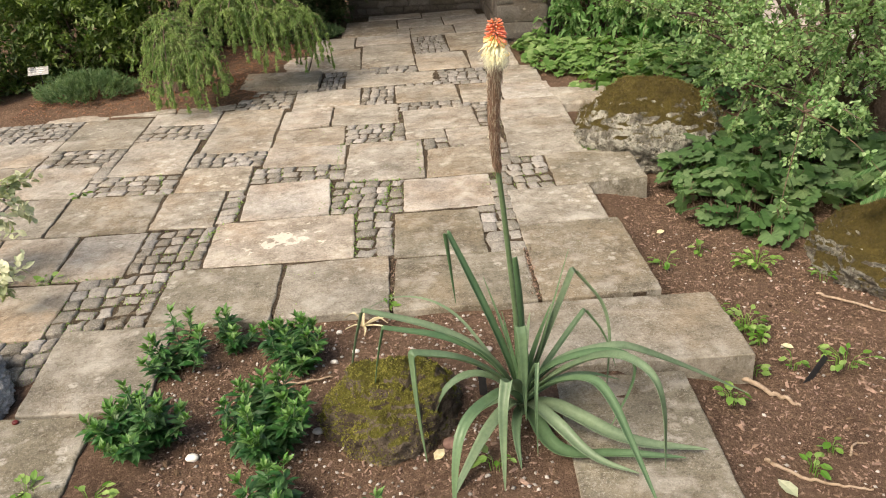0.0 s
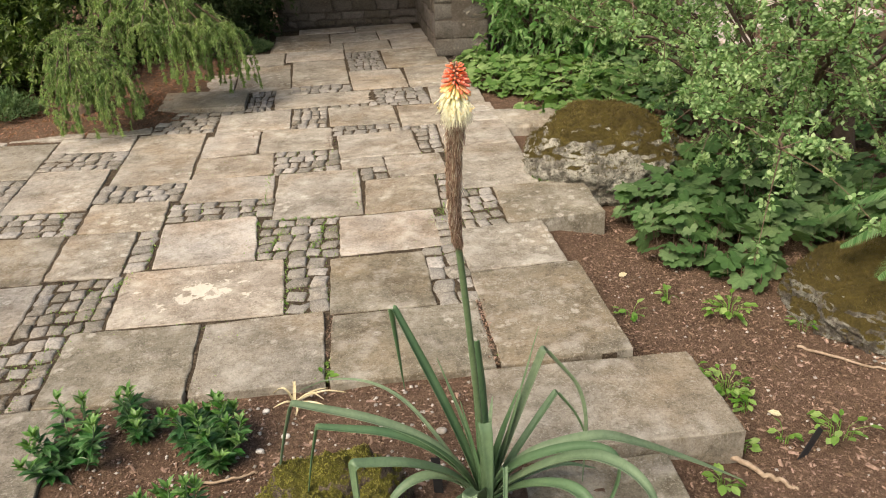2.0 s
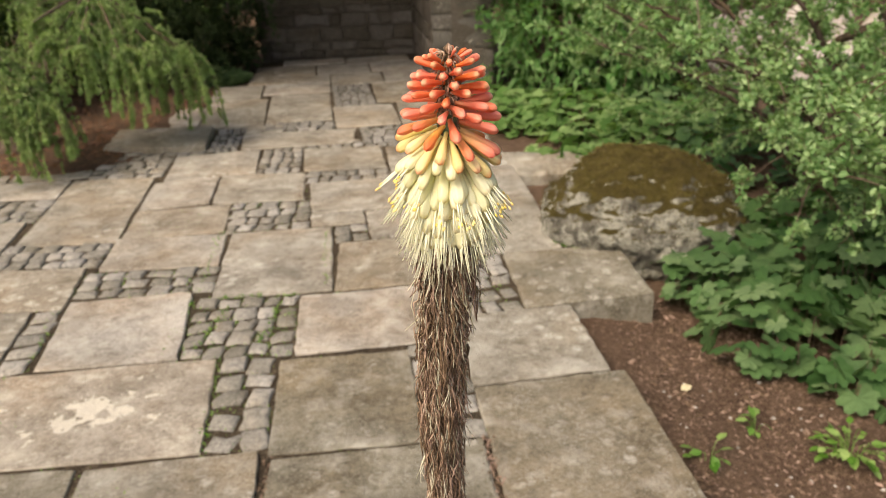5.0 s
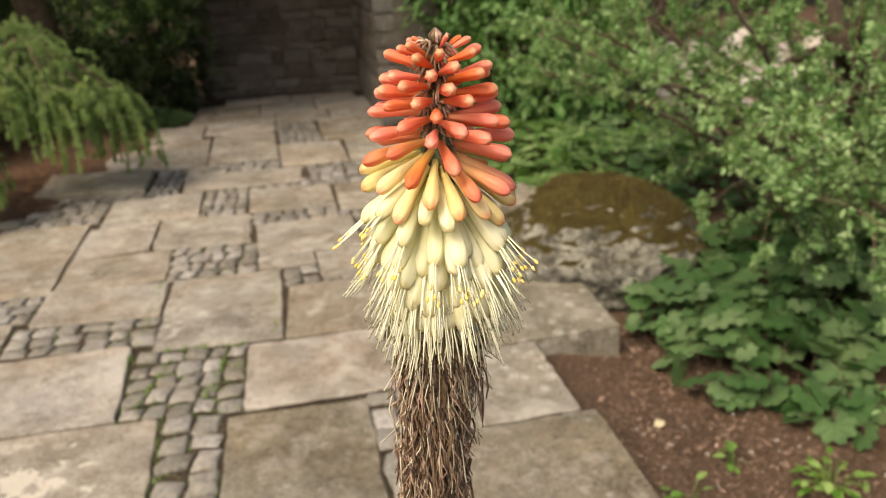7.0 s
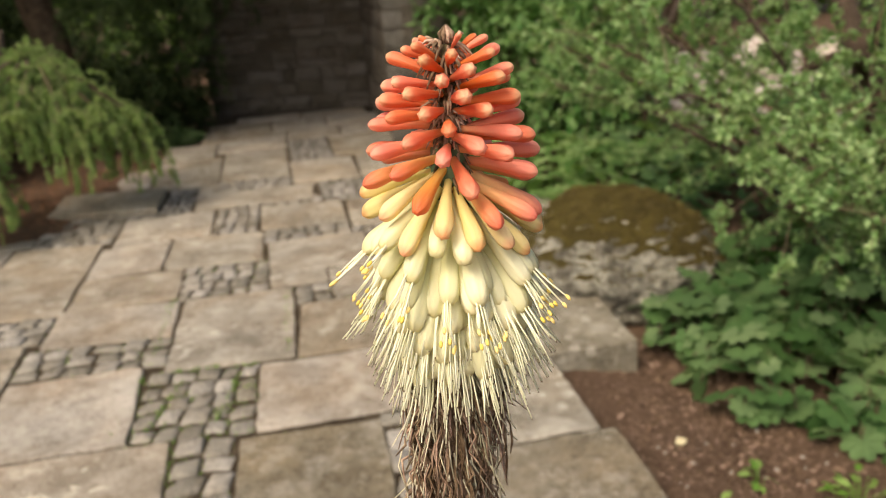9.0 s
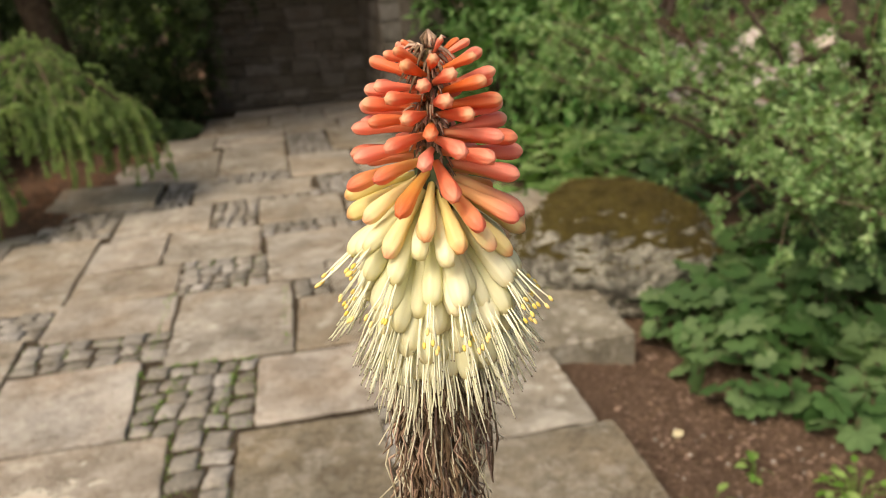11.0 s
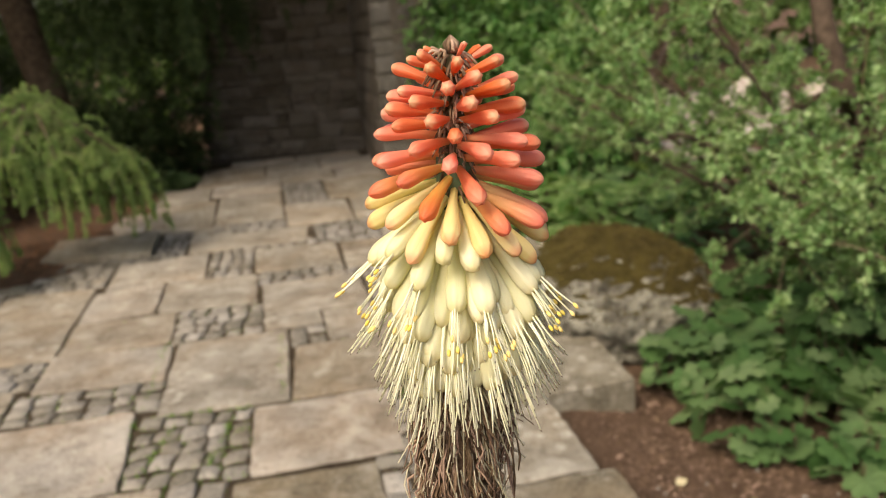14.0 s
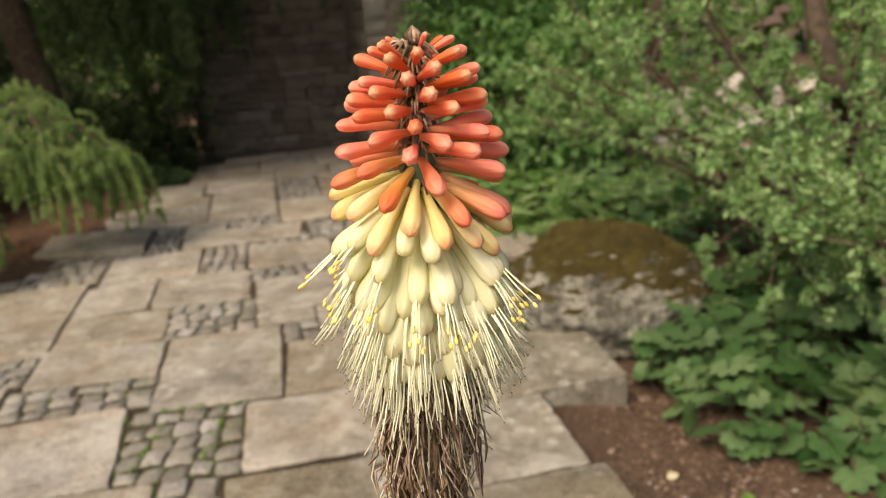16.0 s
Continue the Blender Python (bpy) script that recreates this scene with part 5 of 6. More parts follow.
def juniper(x, y, rx, ry, h, seed, label):
    g = np.random.default_rng(seed)
    root = thing("juniper", x, y, ground_height(x, y), label, "shrub")
    P, D = [], []
    for i in range(240):
        a, r = g.uniform(0, 6.28), math.sqrt(g.random())
        b = np.array([x + rx * r * math.cos(a) * 0.6, y + ry * r * math.sin(a) * 0.6, ground_height(x, y)])
        e = np.array([x + rx * r * math.cos(a), y + ry * r * math.sin(a), ground_height(x, y) + h * (1.15 - r * r * 0.7) * g.uniform(0.7, 1.1)])
        for u in np.linspace(0.3, 1, 26):
            P.append(b + (e - b) * u + g.normal(0, 0.004, 3))
            D.append(unit(unit(e - b) * 0.9 + g.normal(0, 0.5, 3)))
    P = np.array(P)
    foliage("needle_spray", NEEDLETUFT, P, np.array(D), np.array([0, 0, 1.0]) + g.normal(0, 0.6, P.shape), g.uniform(0.025, 0.045, len(P)), JUNIPER, root)


juniper(-3.15, 6.12, 0.46, 0.30, 0.20, 3, "low feathery blue-green juniper on needle litter")
juniper(-1.62, 8.3, 0.26, 0.24, 0.12, 4, "low tuft of soft green in the shade")


def larch():
    """Weeping larch: a short trunk, arching limbs and curtains of hanging twigs."""
    g = np.random.default_rng(6)
    root = trunk("weeping_larch", [(-2.50, 6.22, -0.08), (-2.44, 6.22, 0.10), (-2.24, 6.3, 0.42), (-2.06, 6.36, 0.8), (-1.98, 6.36, 1.1)], [0.17, 0.11, 0.06, 0.045, 0.02], "weeping larch with curtains of soft green twigs")
    limbs, twigs, P, D = [], [], [], []
    foot_low, foot_high = (-2.26, 6.30, 0.40), (-2.02, 6.36, 0.95)
    arches = []
    for e in ((-1.86, 5.56, 0.40), (-1.98, 5.44, 0.42), (-2.14, 5.38, 0.44), (-2.26, 5.44, 0.46), (-2.1, 5.52, 0.54), (-1.96, 5.56, 0.52), (-2.2, 5.62, 0.66)):
        arches.append((foot_low, (-2.22, 5.72, 0.76), e, 0.36))
    for e in ((-1.24, 6.0, 0.60), (-1.34, 5.84, 0.62), (-1.52, 5.74, 0.66), (-1.74, 5.72, 0.70), (-1.30, 6.22, 0.58), (-1.44, 6.42, 0.62), (-1.6, 6.0, 0.80), (-1.18, 6.12, 0.52), (-1.9, 5.78, 0.74), (-2.0, 5.86, 0.84)):
        arches.append((foot_high, (-1.72, 6.1, 1.0), e, 0.40))
    for e in ((-1.7, 6.75, 0.70), (-2.12, 5.98, 0.95)):
        arches.append((foot_high, ((-2.02 + e[0]) / 2, (6.36 + e[1]) / 2, 1.05), e, 0.40))
    for a, b, c, hang in arches:
        path = chaikin([a, b, c], 4)
        limbs.append(tube(path, np.linspace(0.014, 0.003, len(path)), 6))
        for k in range(34):
            o = path[int(g.uniform(0.35, 1.0) * (len(path) - 1))] + g.normal(0, 0.025, 3)
            sx, sy = g.normal(0, 0.065, 2)
            l = hang * g.uniform(0.35, 1.1)
            l = min(l, o[2] - 0.06)
            tw = chaikin([o, o + np.array([sx, sy, -l * 0.12]), o + np.array([sx * 1.4, sy * 1.4, -l])], 2)
            tw += g.normal(0, 0.0015, tw.shape)
            twigs.append(tube(tw, np.linspace(0.0022, 0.0012, len(tw)), 4, False))
            m = int(l / 0.0075)
            for u in g.uniform(0.02, 1, m):
                i = min(int(u * (len(tw) - 1)), len(tw) - 2)
                f = u * (len(tw) - 1) - i
                b2 = tw[i] * (1 - f) + tw[i + 1] * f
                for _ in range(5):
                    P.append(b2 + g.normal(0, 0.002, 3))
                    D.append(unit(np.array([0, 0, -0.85]) + g.normal(0, 0.45, 3)))
    for limb in limbs:
        keep_place(put("limb", mesh_from("limb", *limb, True), BARK), root)
    keep_place(tagged(put("twig_work", mesh_from("twig_work", *join(twigs)), TWIG), kind="stuff"), root)
    P = np.array(P)
    foliage("needle_spray", NEEDLETUFT, P, np.array(D), g.normal(0, 1, P.shape), g.uniform(0.018, 0.034, len(P)), NEEDLE, root)


larch()


def hanging_tree(name, points, radii, label, crown, count, strands, seed, material, size=0.08):
    """A tall tree at the back: leaning trunk, dark crown, and hanging sprays."""
    g = np.random.default_rng(seed)
    root = trunk(name, points, radii, label)
    PP, DD = [], []
    for c, r in crown:
        P, d = blob_points(g, count // len(crown), c, r, 0.2)
        PP.append(P)
        DD.append(unit(g.normal(0, 0.8, P.shape) + np.array([0, 0, -0.5])))
    for x, y, z, l in strands:
        for k in range(12):
            o = np.array([x, y, z]) + g.normal(0, 0.12, 3)
            n = 190
            u = g.random(n)[:, None]
            PP.append(o + np.array([0, 0, -1]) * u * l * g.uniform(0.6, 1.1) + g.normal(0, 0.018, (n, 3)))
            DD.append(unit(np.array([0, 0, -0.6]) + g.normal(0, 0.6, (n, 3))))
    P, D = np.concatenate(PP), np.concatenate(DD)
    foliage("crown", BLADE, P, D, g.normal(0, 1, P.shape), g.uniform(size * 0.7, size * 1.3, len(P)), material, root)


# The high crown blobs are unseen, added to shade the wall and far paving.
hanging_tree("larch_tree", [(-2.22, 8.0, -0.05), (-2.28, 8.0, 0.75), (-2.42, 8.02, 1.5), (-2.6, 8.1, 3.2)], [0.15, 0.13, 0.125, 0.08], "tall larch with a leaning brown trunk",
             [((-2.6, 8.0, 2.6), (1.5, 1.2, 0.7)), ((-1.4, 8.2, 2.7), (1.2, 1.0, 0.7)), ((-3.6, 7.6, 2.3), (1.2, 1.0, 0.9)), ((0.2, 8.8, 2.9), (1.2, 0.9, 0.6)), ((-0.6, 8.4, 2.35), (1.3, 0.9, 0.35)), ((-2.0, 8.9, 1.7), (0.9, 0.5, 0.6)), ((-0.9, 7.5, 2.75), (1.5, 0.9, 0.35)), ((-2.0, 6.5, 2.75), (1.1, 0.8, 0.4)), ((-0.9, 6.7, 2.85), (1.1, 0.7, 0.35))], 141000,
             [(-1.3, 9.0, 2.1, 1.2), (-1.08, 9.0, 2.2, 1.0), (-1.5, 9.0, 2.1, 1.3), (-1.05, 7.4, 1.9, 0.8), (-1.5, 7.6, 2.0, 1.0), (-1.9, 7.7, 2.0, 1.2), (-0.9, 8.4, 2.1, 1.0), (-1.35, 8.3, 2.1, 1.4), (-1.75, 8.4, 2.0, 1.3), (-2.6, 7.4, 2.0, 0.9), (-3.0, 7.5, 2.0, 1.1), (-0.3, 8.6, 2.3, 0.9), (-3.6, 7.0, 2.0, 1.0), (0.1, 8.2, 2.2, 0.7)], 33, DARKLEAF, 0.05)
hanging_tree("tree", [(3.4, 9.5, 0.0), (3.35, 9.5, 1.0), (3.3, 9.6, 2.2), (3.4, 9.6, 4.0)], [0.16, 0.13, 0.12, 0.07], "leafy tree behind the garden",
             [((3.2, 9.6, 2.6), (1.8, 1.2, 1.2)), ((1.3, 9.2, 2.7), (1.2, 0.9, 0.8)), ((5.0, 8.5, 2.3), (1.4, 1.4, 1.5))], 12000, [], 34, FARLEAF)


def far_woods():
    g = np.random.default_rng(51)
    PP, DD = [], []
    for i in range(46):
        a = radians(-15 + 210 * i / 45)
        r = g.uniform(12, 15)
        c = (r * math.cos(a), 2 + r * math.sin(a), g.uniform(1.0, 3.5))
        P, d = blob_points(g, 900, c, (g.uniform(1.2, 2.0), g.uniform(1.2, 2.0), g.uniform(1.8, 3.0)), 0.4)
        PP.append(P)
        DD.append(g.normal(0, 1, P.shape))
    P, D = np.concatenate(PP), np.concatenate(DD)
    keep = P[:, 2] > 0
    P, D = P[keep], D[keep]
    ob = put("far_woods", mesh_from("far_woods", *leaves(OVAL, P, D, g.normal(0, 1, P.shape), g.uniform(0.16, 0.34, len(P)))), FARLEAF)
    tagged(ob, "dense green woodland around the garden", "woods", "", "stuff")


far_woods()


def young_shrub(x, y, h, stems, seed, label):
    """A low bushy plant of upright stems with whorls of glossy lance leaves."""
    g = np.random.default_rng(seed)
    z0 = ground_height(x, y)
    root = thing("young_shrub", x, y, z0, label, "shrub", "young shrubs in the bed")
    st, P, D, S, T, TD, TS = [], [], [], [], [], [], []
    for i in range(stems):
        a, r = g.uniform(0, 6.28), math.sqrt(g.random())
        hh = h * (1.05 - 0.45 * r) * g.uniform(0.6, 1.25)
        b = np.array([x + 0.02 * math.cos(a), y + 0.02 * math.sin(a), z0 - 0.01])
        e = b + np.array([math.cos(a) * r * h * 0.58, math.sin(a) * r * h * 0.58, hh])
        p = bend(b, e, -0.01, 6, 0.004, g)
        st.append(tube(p, np.linspace(0.003, 0.0015, 6), 5, False))
        for u in np.arange(0.22, 1.0, 0.062 * 0.22 / h):
            k = min(int(u * 5), 4)
            q = p[k] + (p[k + 1] - p[k]) * (u * 5 - k)
            for s in range(3):
                aa = g.uniform(0, 6.28)
                top = u > 0.86
                d = unit([math.cos(aa), math.sin(aa), (1.0 if top else 0.25) + g.normal(0, 0.2)])
                (T if top else P).append(q)
                (TD if top else D).append(d)
                (TS if top else S).append(g.uniform(0.030, 0.045) if top else g.uniform(0.040, 0.062))
        for s in range(5):
            aa = g.uniform(0, 6.28)
            T.append(e)
            TD.append(unit([math.cos(aa) * 0.6, math.sin(aa) * 0.6, 1.0]))
            TS.append(g.uniform(0.025, 0.04))
    for q in st:
        keep_place(put("stem", mesh_from("stem", *q, True), STALK), root)
    P, T = np.array(P), np.array(T)
    foliage("foliage", LANCEWIDE, P, np.array(D), np.array([0, 0, 1.0]) + g.normal(0, 0.2, P.shape), np.array(S), GLOSSY, root)
    foliage("young_foliage", LANCEWIDE, T, np.array(TD), np.array([0, 0, 1.0]) + g.normal(0, 0.2, T.shape), np.array(TS), SHOOT, root, "light green young shoot tips")


LANCEWIDE = (np.array([(0, 0, 0), (-0.15, 0.3, 0.05), (-0.18, 0.58, 0.05), (0, 1.0, -0.14), (0.18, 0.58, 0.05), (0.15, 0.3, 0.05), (0, 0.3, 0.0), (0, 0.62, -0.01)]),
             [(0, 6, 1), (0, 5, 6), (1, 6, 7, 2), (6, 5, 4, 7), (2, 7, 3), (7, 4, 3)])
young_shrub(-1.06, 1.88, 0.225, 24, 1, "bushy young shrub with glossy green lance leaves")
young_shrub(-0.66, 1.84, 0.24, 32, 2, "dense young shrub with glossy green lance leaves")
young_shrub(-0.68, 2.28, 0.185, 18, 3, "small bushy young shrub with glossy leaves")
young_shrub(-1.06, 2.27, 0.21, 7, 4, "thin young shrub with a few upright stems")
young_shrub(-0.93, 2.44, 0.16, 6, 5, "small young shrub beside the slab edge")
young_shrub(-0.56, 1.55, 0.18, 12, 6, "young shrub with glossy lance leaves")
young_shrub(-0.33, 1.50, 0.13, 7, 7, "small low young shrub with pale shoot tips")


def weed(x, y, size, count, seed, label="small light-green weed on the mulch", material=WEED):
    g = np.random.default_rng(seed)
    z = ground_height(x, y)
    root = thing("weed", x, y, z, label, "weed", "weeds on the mulch")
    P, D, st = [], [], []
    for i in range(count):
        a = g.uniform(0, 6.28)
        r = size * math.sqrt(g.random())
        p = np.array([x + r * math.cos(a), y + r * math.sin(a), z + g.uniform(0.012, 0.05) + 0.2 * size * g.random()])
        P.append(p)
        D.append(unit([math.cos(a), math.sin(a) - 0.2, g.normal(0, 0.3)]))
        st.append(tube([(x + 0.4 * r * math.cos(a), y + 0.4 * r * math.sin(a), z - 0.01), (p + np.array([x, y, z])) / 2 + np.array([0, 0, 0.01]), p], 0.0011, 4, False))
    P = np.array(P)
    foliage("foliage", OVAL, P, np.array(D), np.array([0, 0, 1.0]) + g.normal(0, 0.3, P.shape), g.uniform(0.022, 0.042, count), material, root)
    keep_place(tagged(put("stalk_work", mesh_from("stalk_work", *join(st)), WEED), kind="stuff"), root)


weed(0.80, 3.00, 0.05, 9, 1, "upright light-green seedling by the slab")
weed(0.99, 3.14, 0.03, 8, 2)
weed(1.20, 3.02, 0.09, 42, 3, "leafy green weed at the bed's edge")
weed(1.42, 2.86, 0.04, 9, 4)
weed(0.90, 2.62, 0.06, 26, 5, "leafy weed creeping along the slab")
weed(0.99, 2.52, 0.07, 34, 6, "leafy weed creeping along the slab")
weed(1.02, 2.42, 0.04, 12, 7)
weed(1.26, 2.28, 0.09, 22, 8, "spreading weed with yellow-green leaves")
weed(1.07, 2.26, 0.03, 7, 9)
weed(0.94, 1.76, 0.04, 9, 10)
weed(1.03, 1.85, 0.03, 7, 11)
weed(0.80, 2.06, 0.04, 12, 12)
weed(0.93, 2.24, 0.03, 8, 13)
weed(0.03, 1.72, 0.05, 8, 14)
weed(1.45, 2.10, 0.08, 18, 15, "leafy green weed on the mulch")
weed(-1.12, 1.62, 0.06, 12, 16)
weed(-1.32, 1.66, 0.05, 12, 17, "pale green weed beside the slab")
weed(-0.36, 2.60, 0.02, 6, 18, "tiny weed in a joint of the paving")
weed(-2.26, 4.02, 0.04, 12, 19, "small tuft of weed in a joint")
weed(-1.92, 2.98, 0.05, 14, 20, "small weed in a paving joint")


def fern(x, y, z, fronds, length, seed, label):
    g = np.random.default_rng(seed)
    root = thing("fern", x, y, ground_height(x, y), label, "fern", "ferns")
    for i in range(fronds):
        a = 6.28 * i / fronds + g.normal(0, 0.2)
        l = length * g.uniform(0.75, 1.1)
        way = np.array([math.cos(a), math.sin(a), 0])
        p = chaikin([(x, y, z), np.array([x, y, z]) + way * l * 0.35 + np.array([0, 0, l * 0.75]), np.array([x, y, z]) + way * l * 0.95 + np.array([0, 0, l * 0.25])], 4)
        P, D, S = [], [], []
        tan = unit(np.gradient(p, axis=0))
        side = np.array([-way[1], way[0], 0])
        for k in range(4, len(p)):
            u = k / len(p)
            wd = l * 0.17 * math.sin(math.pi * min(1, u * 0.9 + 0.12)) + 0.01
            for s in (-1, 1):
                for half in (0, 0.5):
                    q = p[k] * (1 - half) + p[min(k + 1, len(p) - 1)] * half
                    P.append(q)
                    D.append(unit(side * s + tan[k] * 0.45 + np.array([0, 0, -0.15])))
                    S.append(wd)
        fr = keep_place(put("frond", mesh_from("frond", *join([leaves(PINNA, np.array(P), np.array(D), np.tile([0, 0, 1.0], (len(P), 1)), np.array(S)), tube(p, np.linspace(0.003, 0.001, len(p)), 4, False)])), FROND), root)


fern(2.02, 2.80, 0.04, 15, 0.56, 1, "bright green fern over the mossy boulder")
fern(1.90, 2.48, -0.06, 8, 0.26, 2, "small green fern at the bed's edge")


# ---- small things in the beds ----
def stick(points, r, label, name="root", material=None):
    p = chaikin(points, 3)
    p[1:-1] += np.random.default_rng(int(r * 9000)).normal(0, r * 0.35, p[1:-1].shape)
    v, f = tube(chaikin(p, 1), (r, r * 0.8, r * 0.45), 7)
    ob = put(name, mesh_from(name, v, f, True), material or ROOT)
    tagged(ob, label, "twig")


def on_soil(x, y, up=0.006):
    return (x, y, ground_height(x, y) + up)


stick([on_soil(0.77, 2.22, 0.01), on_soil(0.86, 2.20, 0.02), on_soil(0.95, 2.13, 0.012), on_soil(1.02, 2.07, 0.0)], 0.011, "pale surface root on the mulch")
stick([on_soil(0.82, 1.80), on_soil(0.90, 1.75), on_soil(0.99, 1.71), on_soil(1.08, 1.69)], 0.006, "thin pale twig on the soil", "twig")
stick([on_soil(1.08, 1.83), on_soil(1.10, 1.87, 0.015), on_soil(1.15, 1.88)], 0.004, "thin curved twig on the soil", "twig")
stick([on_soil(-0.70, 2.16, 0.01), on_soil(-0.60, 2.16, 0.016), on_soil(-0.52, 2.19, 0.008)], 0.005, "pale peeled twig beside the rock", "twig")
stick([on_soil(1.35, 2.75), on_soil(1.5, 2.6, 0.012), on_soil(1.62, 2.55)], 0.006, "thin brown twig on the mulch", "twig")


def plant_tag(x, y, h, tilt, turn, label):
    root = thing("plant_label", x, y, ground_height(x, y) - 0.02, label, "plant label")
    bm = bmesh.new()
    bmesh.ops.create_cube(bm, size=1.0)
    bmesh.ops.scale(bm, vec=(0.026, 0.003, h), verts=bm.verts)
    bmesh.ops.translate(bm, vec=(0, 0, h / 2), verts=bm.verts)
    bmesh.ops.bevel(bm, geom=[e for e in bm.edges], offset=0.0012, segments=2, affect="EDGES")
    blade = part("stake", bm, BLACK, root, "", False)
    root.rotation_euler = (radians(tilt[0]), radians(tilt[1]), radians(turn))


plant_tag(1.075, 2.18, 0.14, (-20, 46), 5, "leaning black plastic plant label stuck in the soil")
plant_tag(0.0, 2.06, 0.13, (-12, -4), -10, "black plastic plant label behind the red-hot poker")


def name_plate(x, y):
    root = thing("name_plate", x, y, ground_height(x, y), "grey metal plant name plate on a thin post", "sign")
    keep_place(put("post", mesh_from("post", *tube([(x, y, 0.0), (x, y + 0.005, 0.24)], 0.006, 8)), BLACK), root)
    bm = bmesh.new()
    bmesh.ops.create_cube(bm, size=1.0)
    bmesh.ops.scale(bm, vec=(0.17, 0.075, 0.006), verts=bm.verts)
    bmesh.ops.bevel(bm, geom=[e for e in bm.edges], offset=0.002, segments=2, affect="EDGES")
    plate = part("plate", bm, LABEL, root, "", False)
    plate.matrix_basis = pose(0, -0.01, 0.245 - root.location.z, 52, 0, 8)
    for i, (w, dy) in enumerate(((0.11, 0.018), (0.13, 0.0), (0.08, -0.018))):
        bm = bmesh.new()
        bmesh.ops.create_cube(bm, size=1.0)
        bmesh.ops.scale(bm, vec=(w, 0.006, 0.0012), verts=bm.verts)
        bmesh.ops.translate(bm, vec=(-0.01, dy, 0.0036), verts=bm.verts)
        part("writing_bar", bm, INK, plate, "", False)


name_plate(-3.64, 6.36)


def withered_leaf_clump():
    root = thing("dry_leaf_clump", -0.45, 2.50, -0.03, "withered pale straw-coloured leaf clump by the slab", "dry leaves")
    for i, (a, l, up) in enumerate(((0.1, 0.17, 0.03), (2.7, 0.08, 0.05), (-0.4, 0.13, 0.01), (1.7, 0.07, 0.06), (3.5, 0.07, 0.01), (0.5, 0.12, 0.015), (-0.15, 0.10, 0.04), (4.9, 0.07, 0.0))):
        b = np.array([-0.45, 2.50, -0.022])
        w = np.array([math.cos(a), math.sin(a), 0])
        p = chaikin([b, b + w * l * 0.5 + np.array([0.01, 0, up + 0.008]), b + w * l + np.array([0, 0, up * 0.4])], 3)
        s = np.array([-w[1], w[0], 0])
        v, f = [], []
        for k, q in enumerate(p):
            wd = 0.0055 * (1 - (k / len(p)) ** 2)
            v += [q - s * wd + np.array([0, 0, 0.004]), q, q + s * wd + np.array([0, 0, 0.004])]
        for k in range(len(p) - 1):
            f += [(3 * k, 3 * k + 1, 3 * k + 4, 3 * k + 3), (3 * k + 1, 3 * k + 2, 3 * k + 5, 3 * k + 4)]
        keep_place(put("dry_leaf", mesh_from("dry_leaf", v, f, True), DRYLEAF), root)


withered_leaf_clump()


def in_bed(x, y):
    """True on open soil."""
    return (x > 0.80 and 1.0 < y < 3.4 and not (y > 2.15 and x < 0.95 and y < 2.62)) or (x > 0.71 and 2.68 < y < 4.1) or (-1.15 < x < 0.2 and 1.2 < y < 2.56 and x > -1.06 - 0.15 * (y - 2)) or (0.7 < x < 1.4 and 4.2 < y < 5.2) or (0.7 < x < 2.5 and 1.0 < y < 2.15)


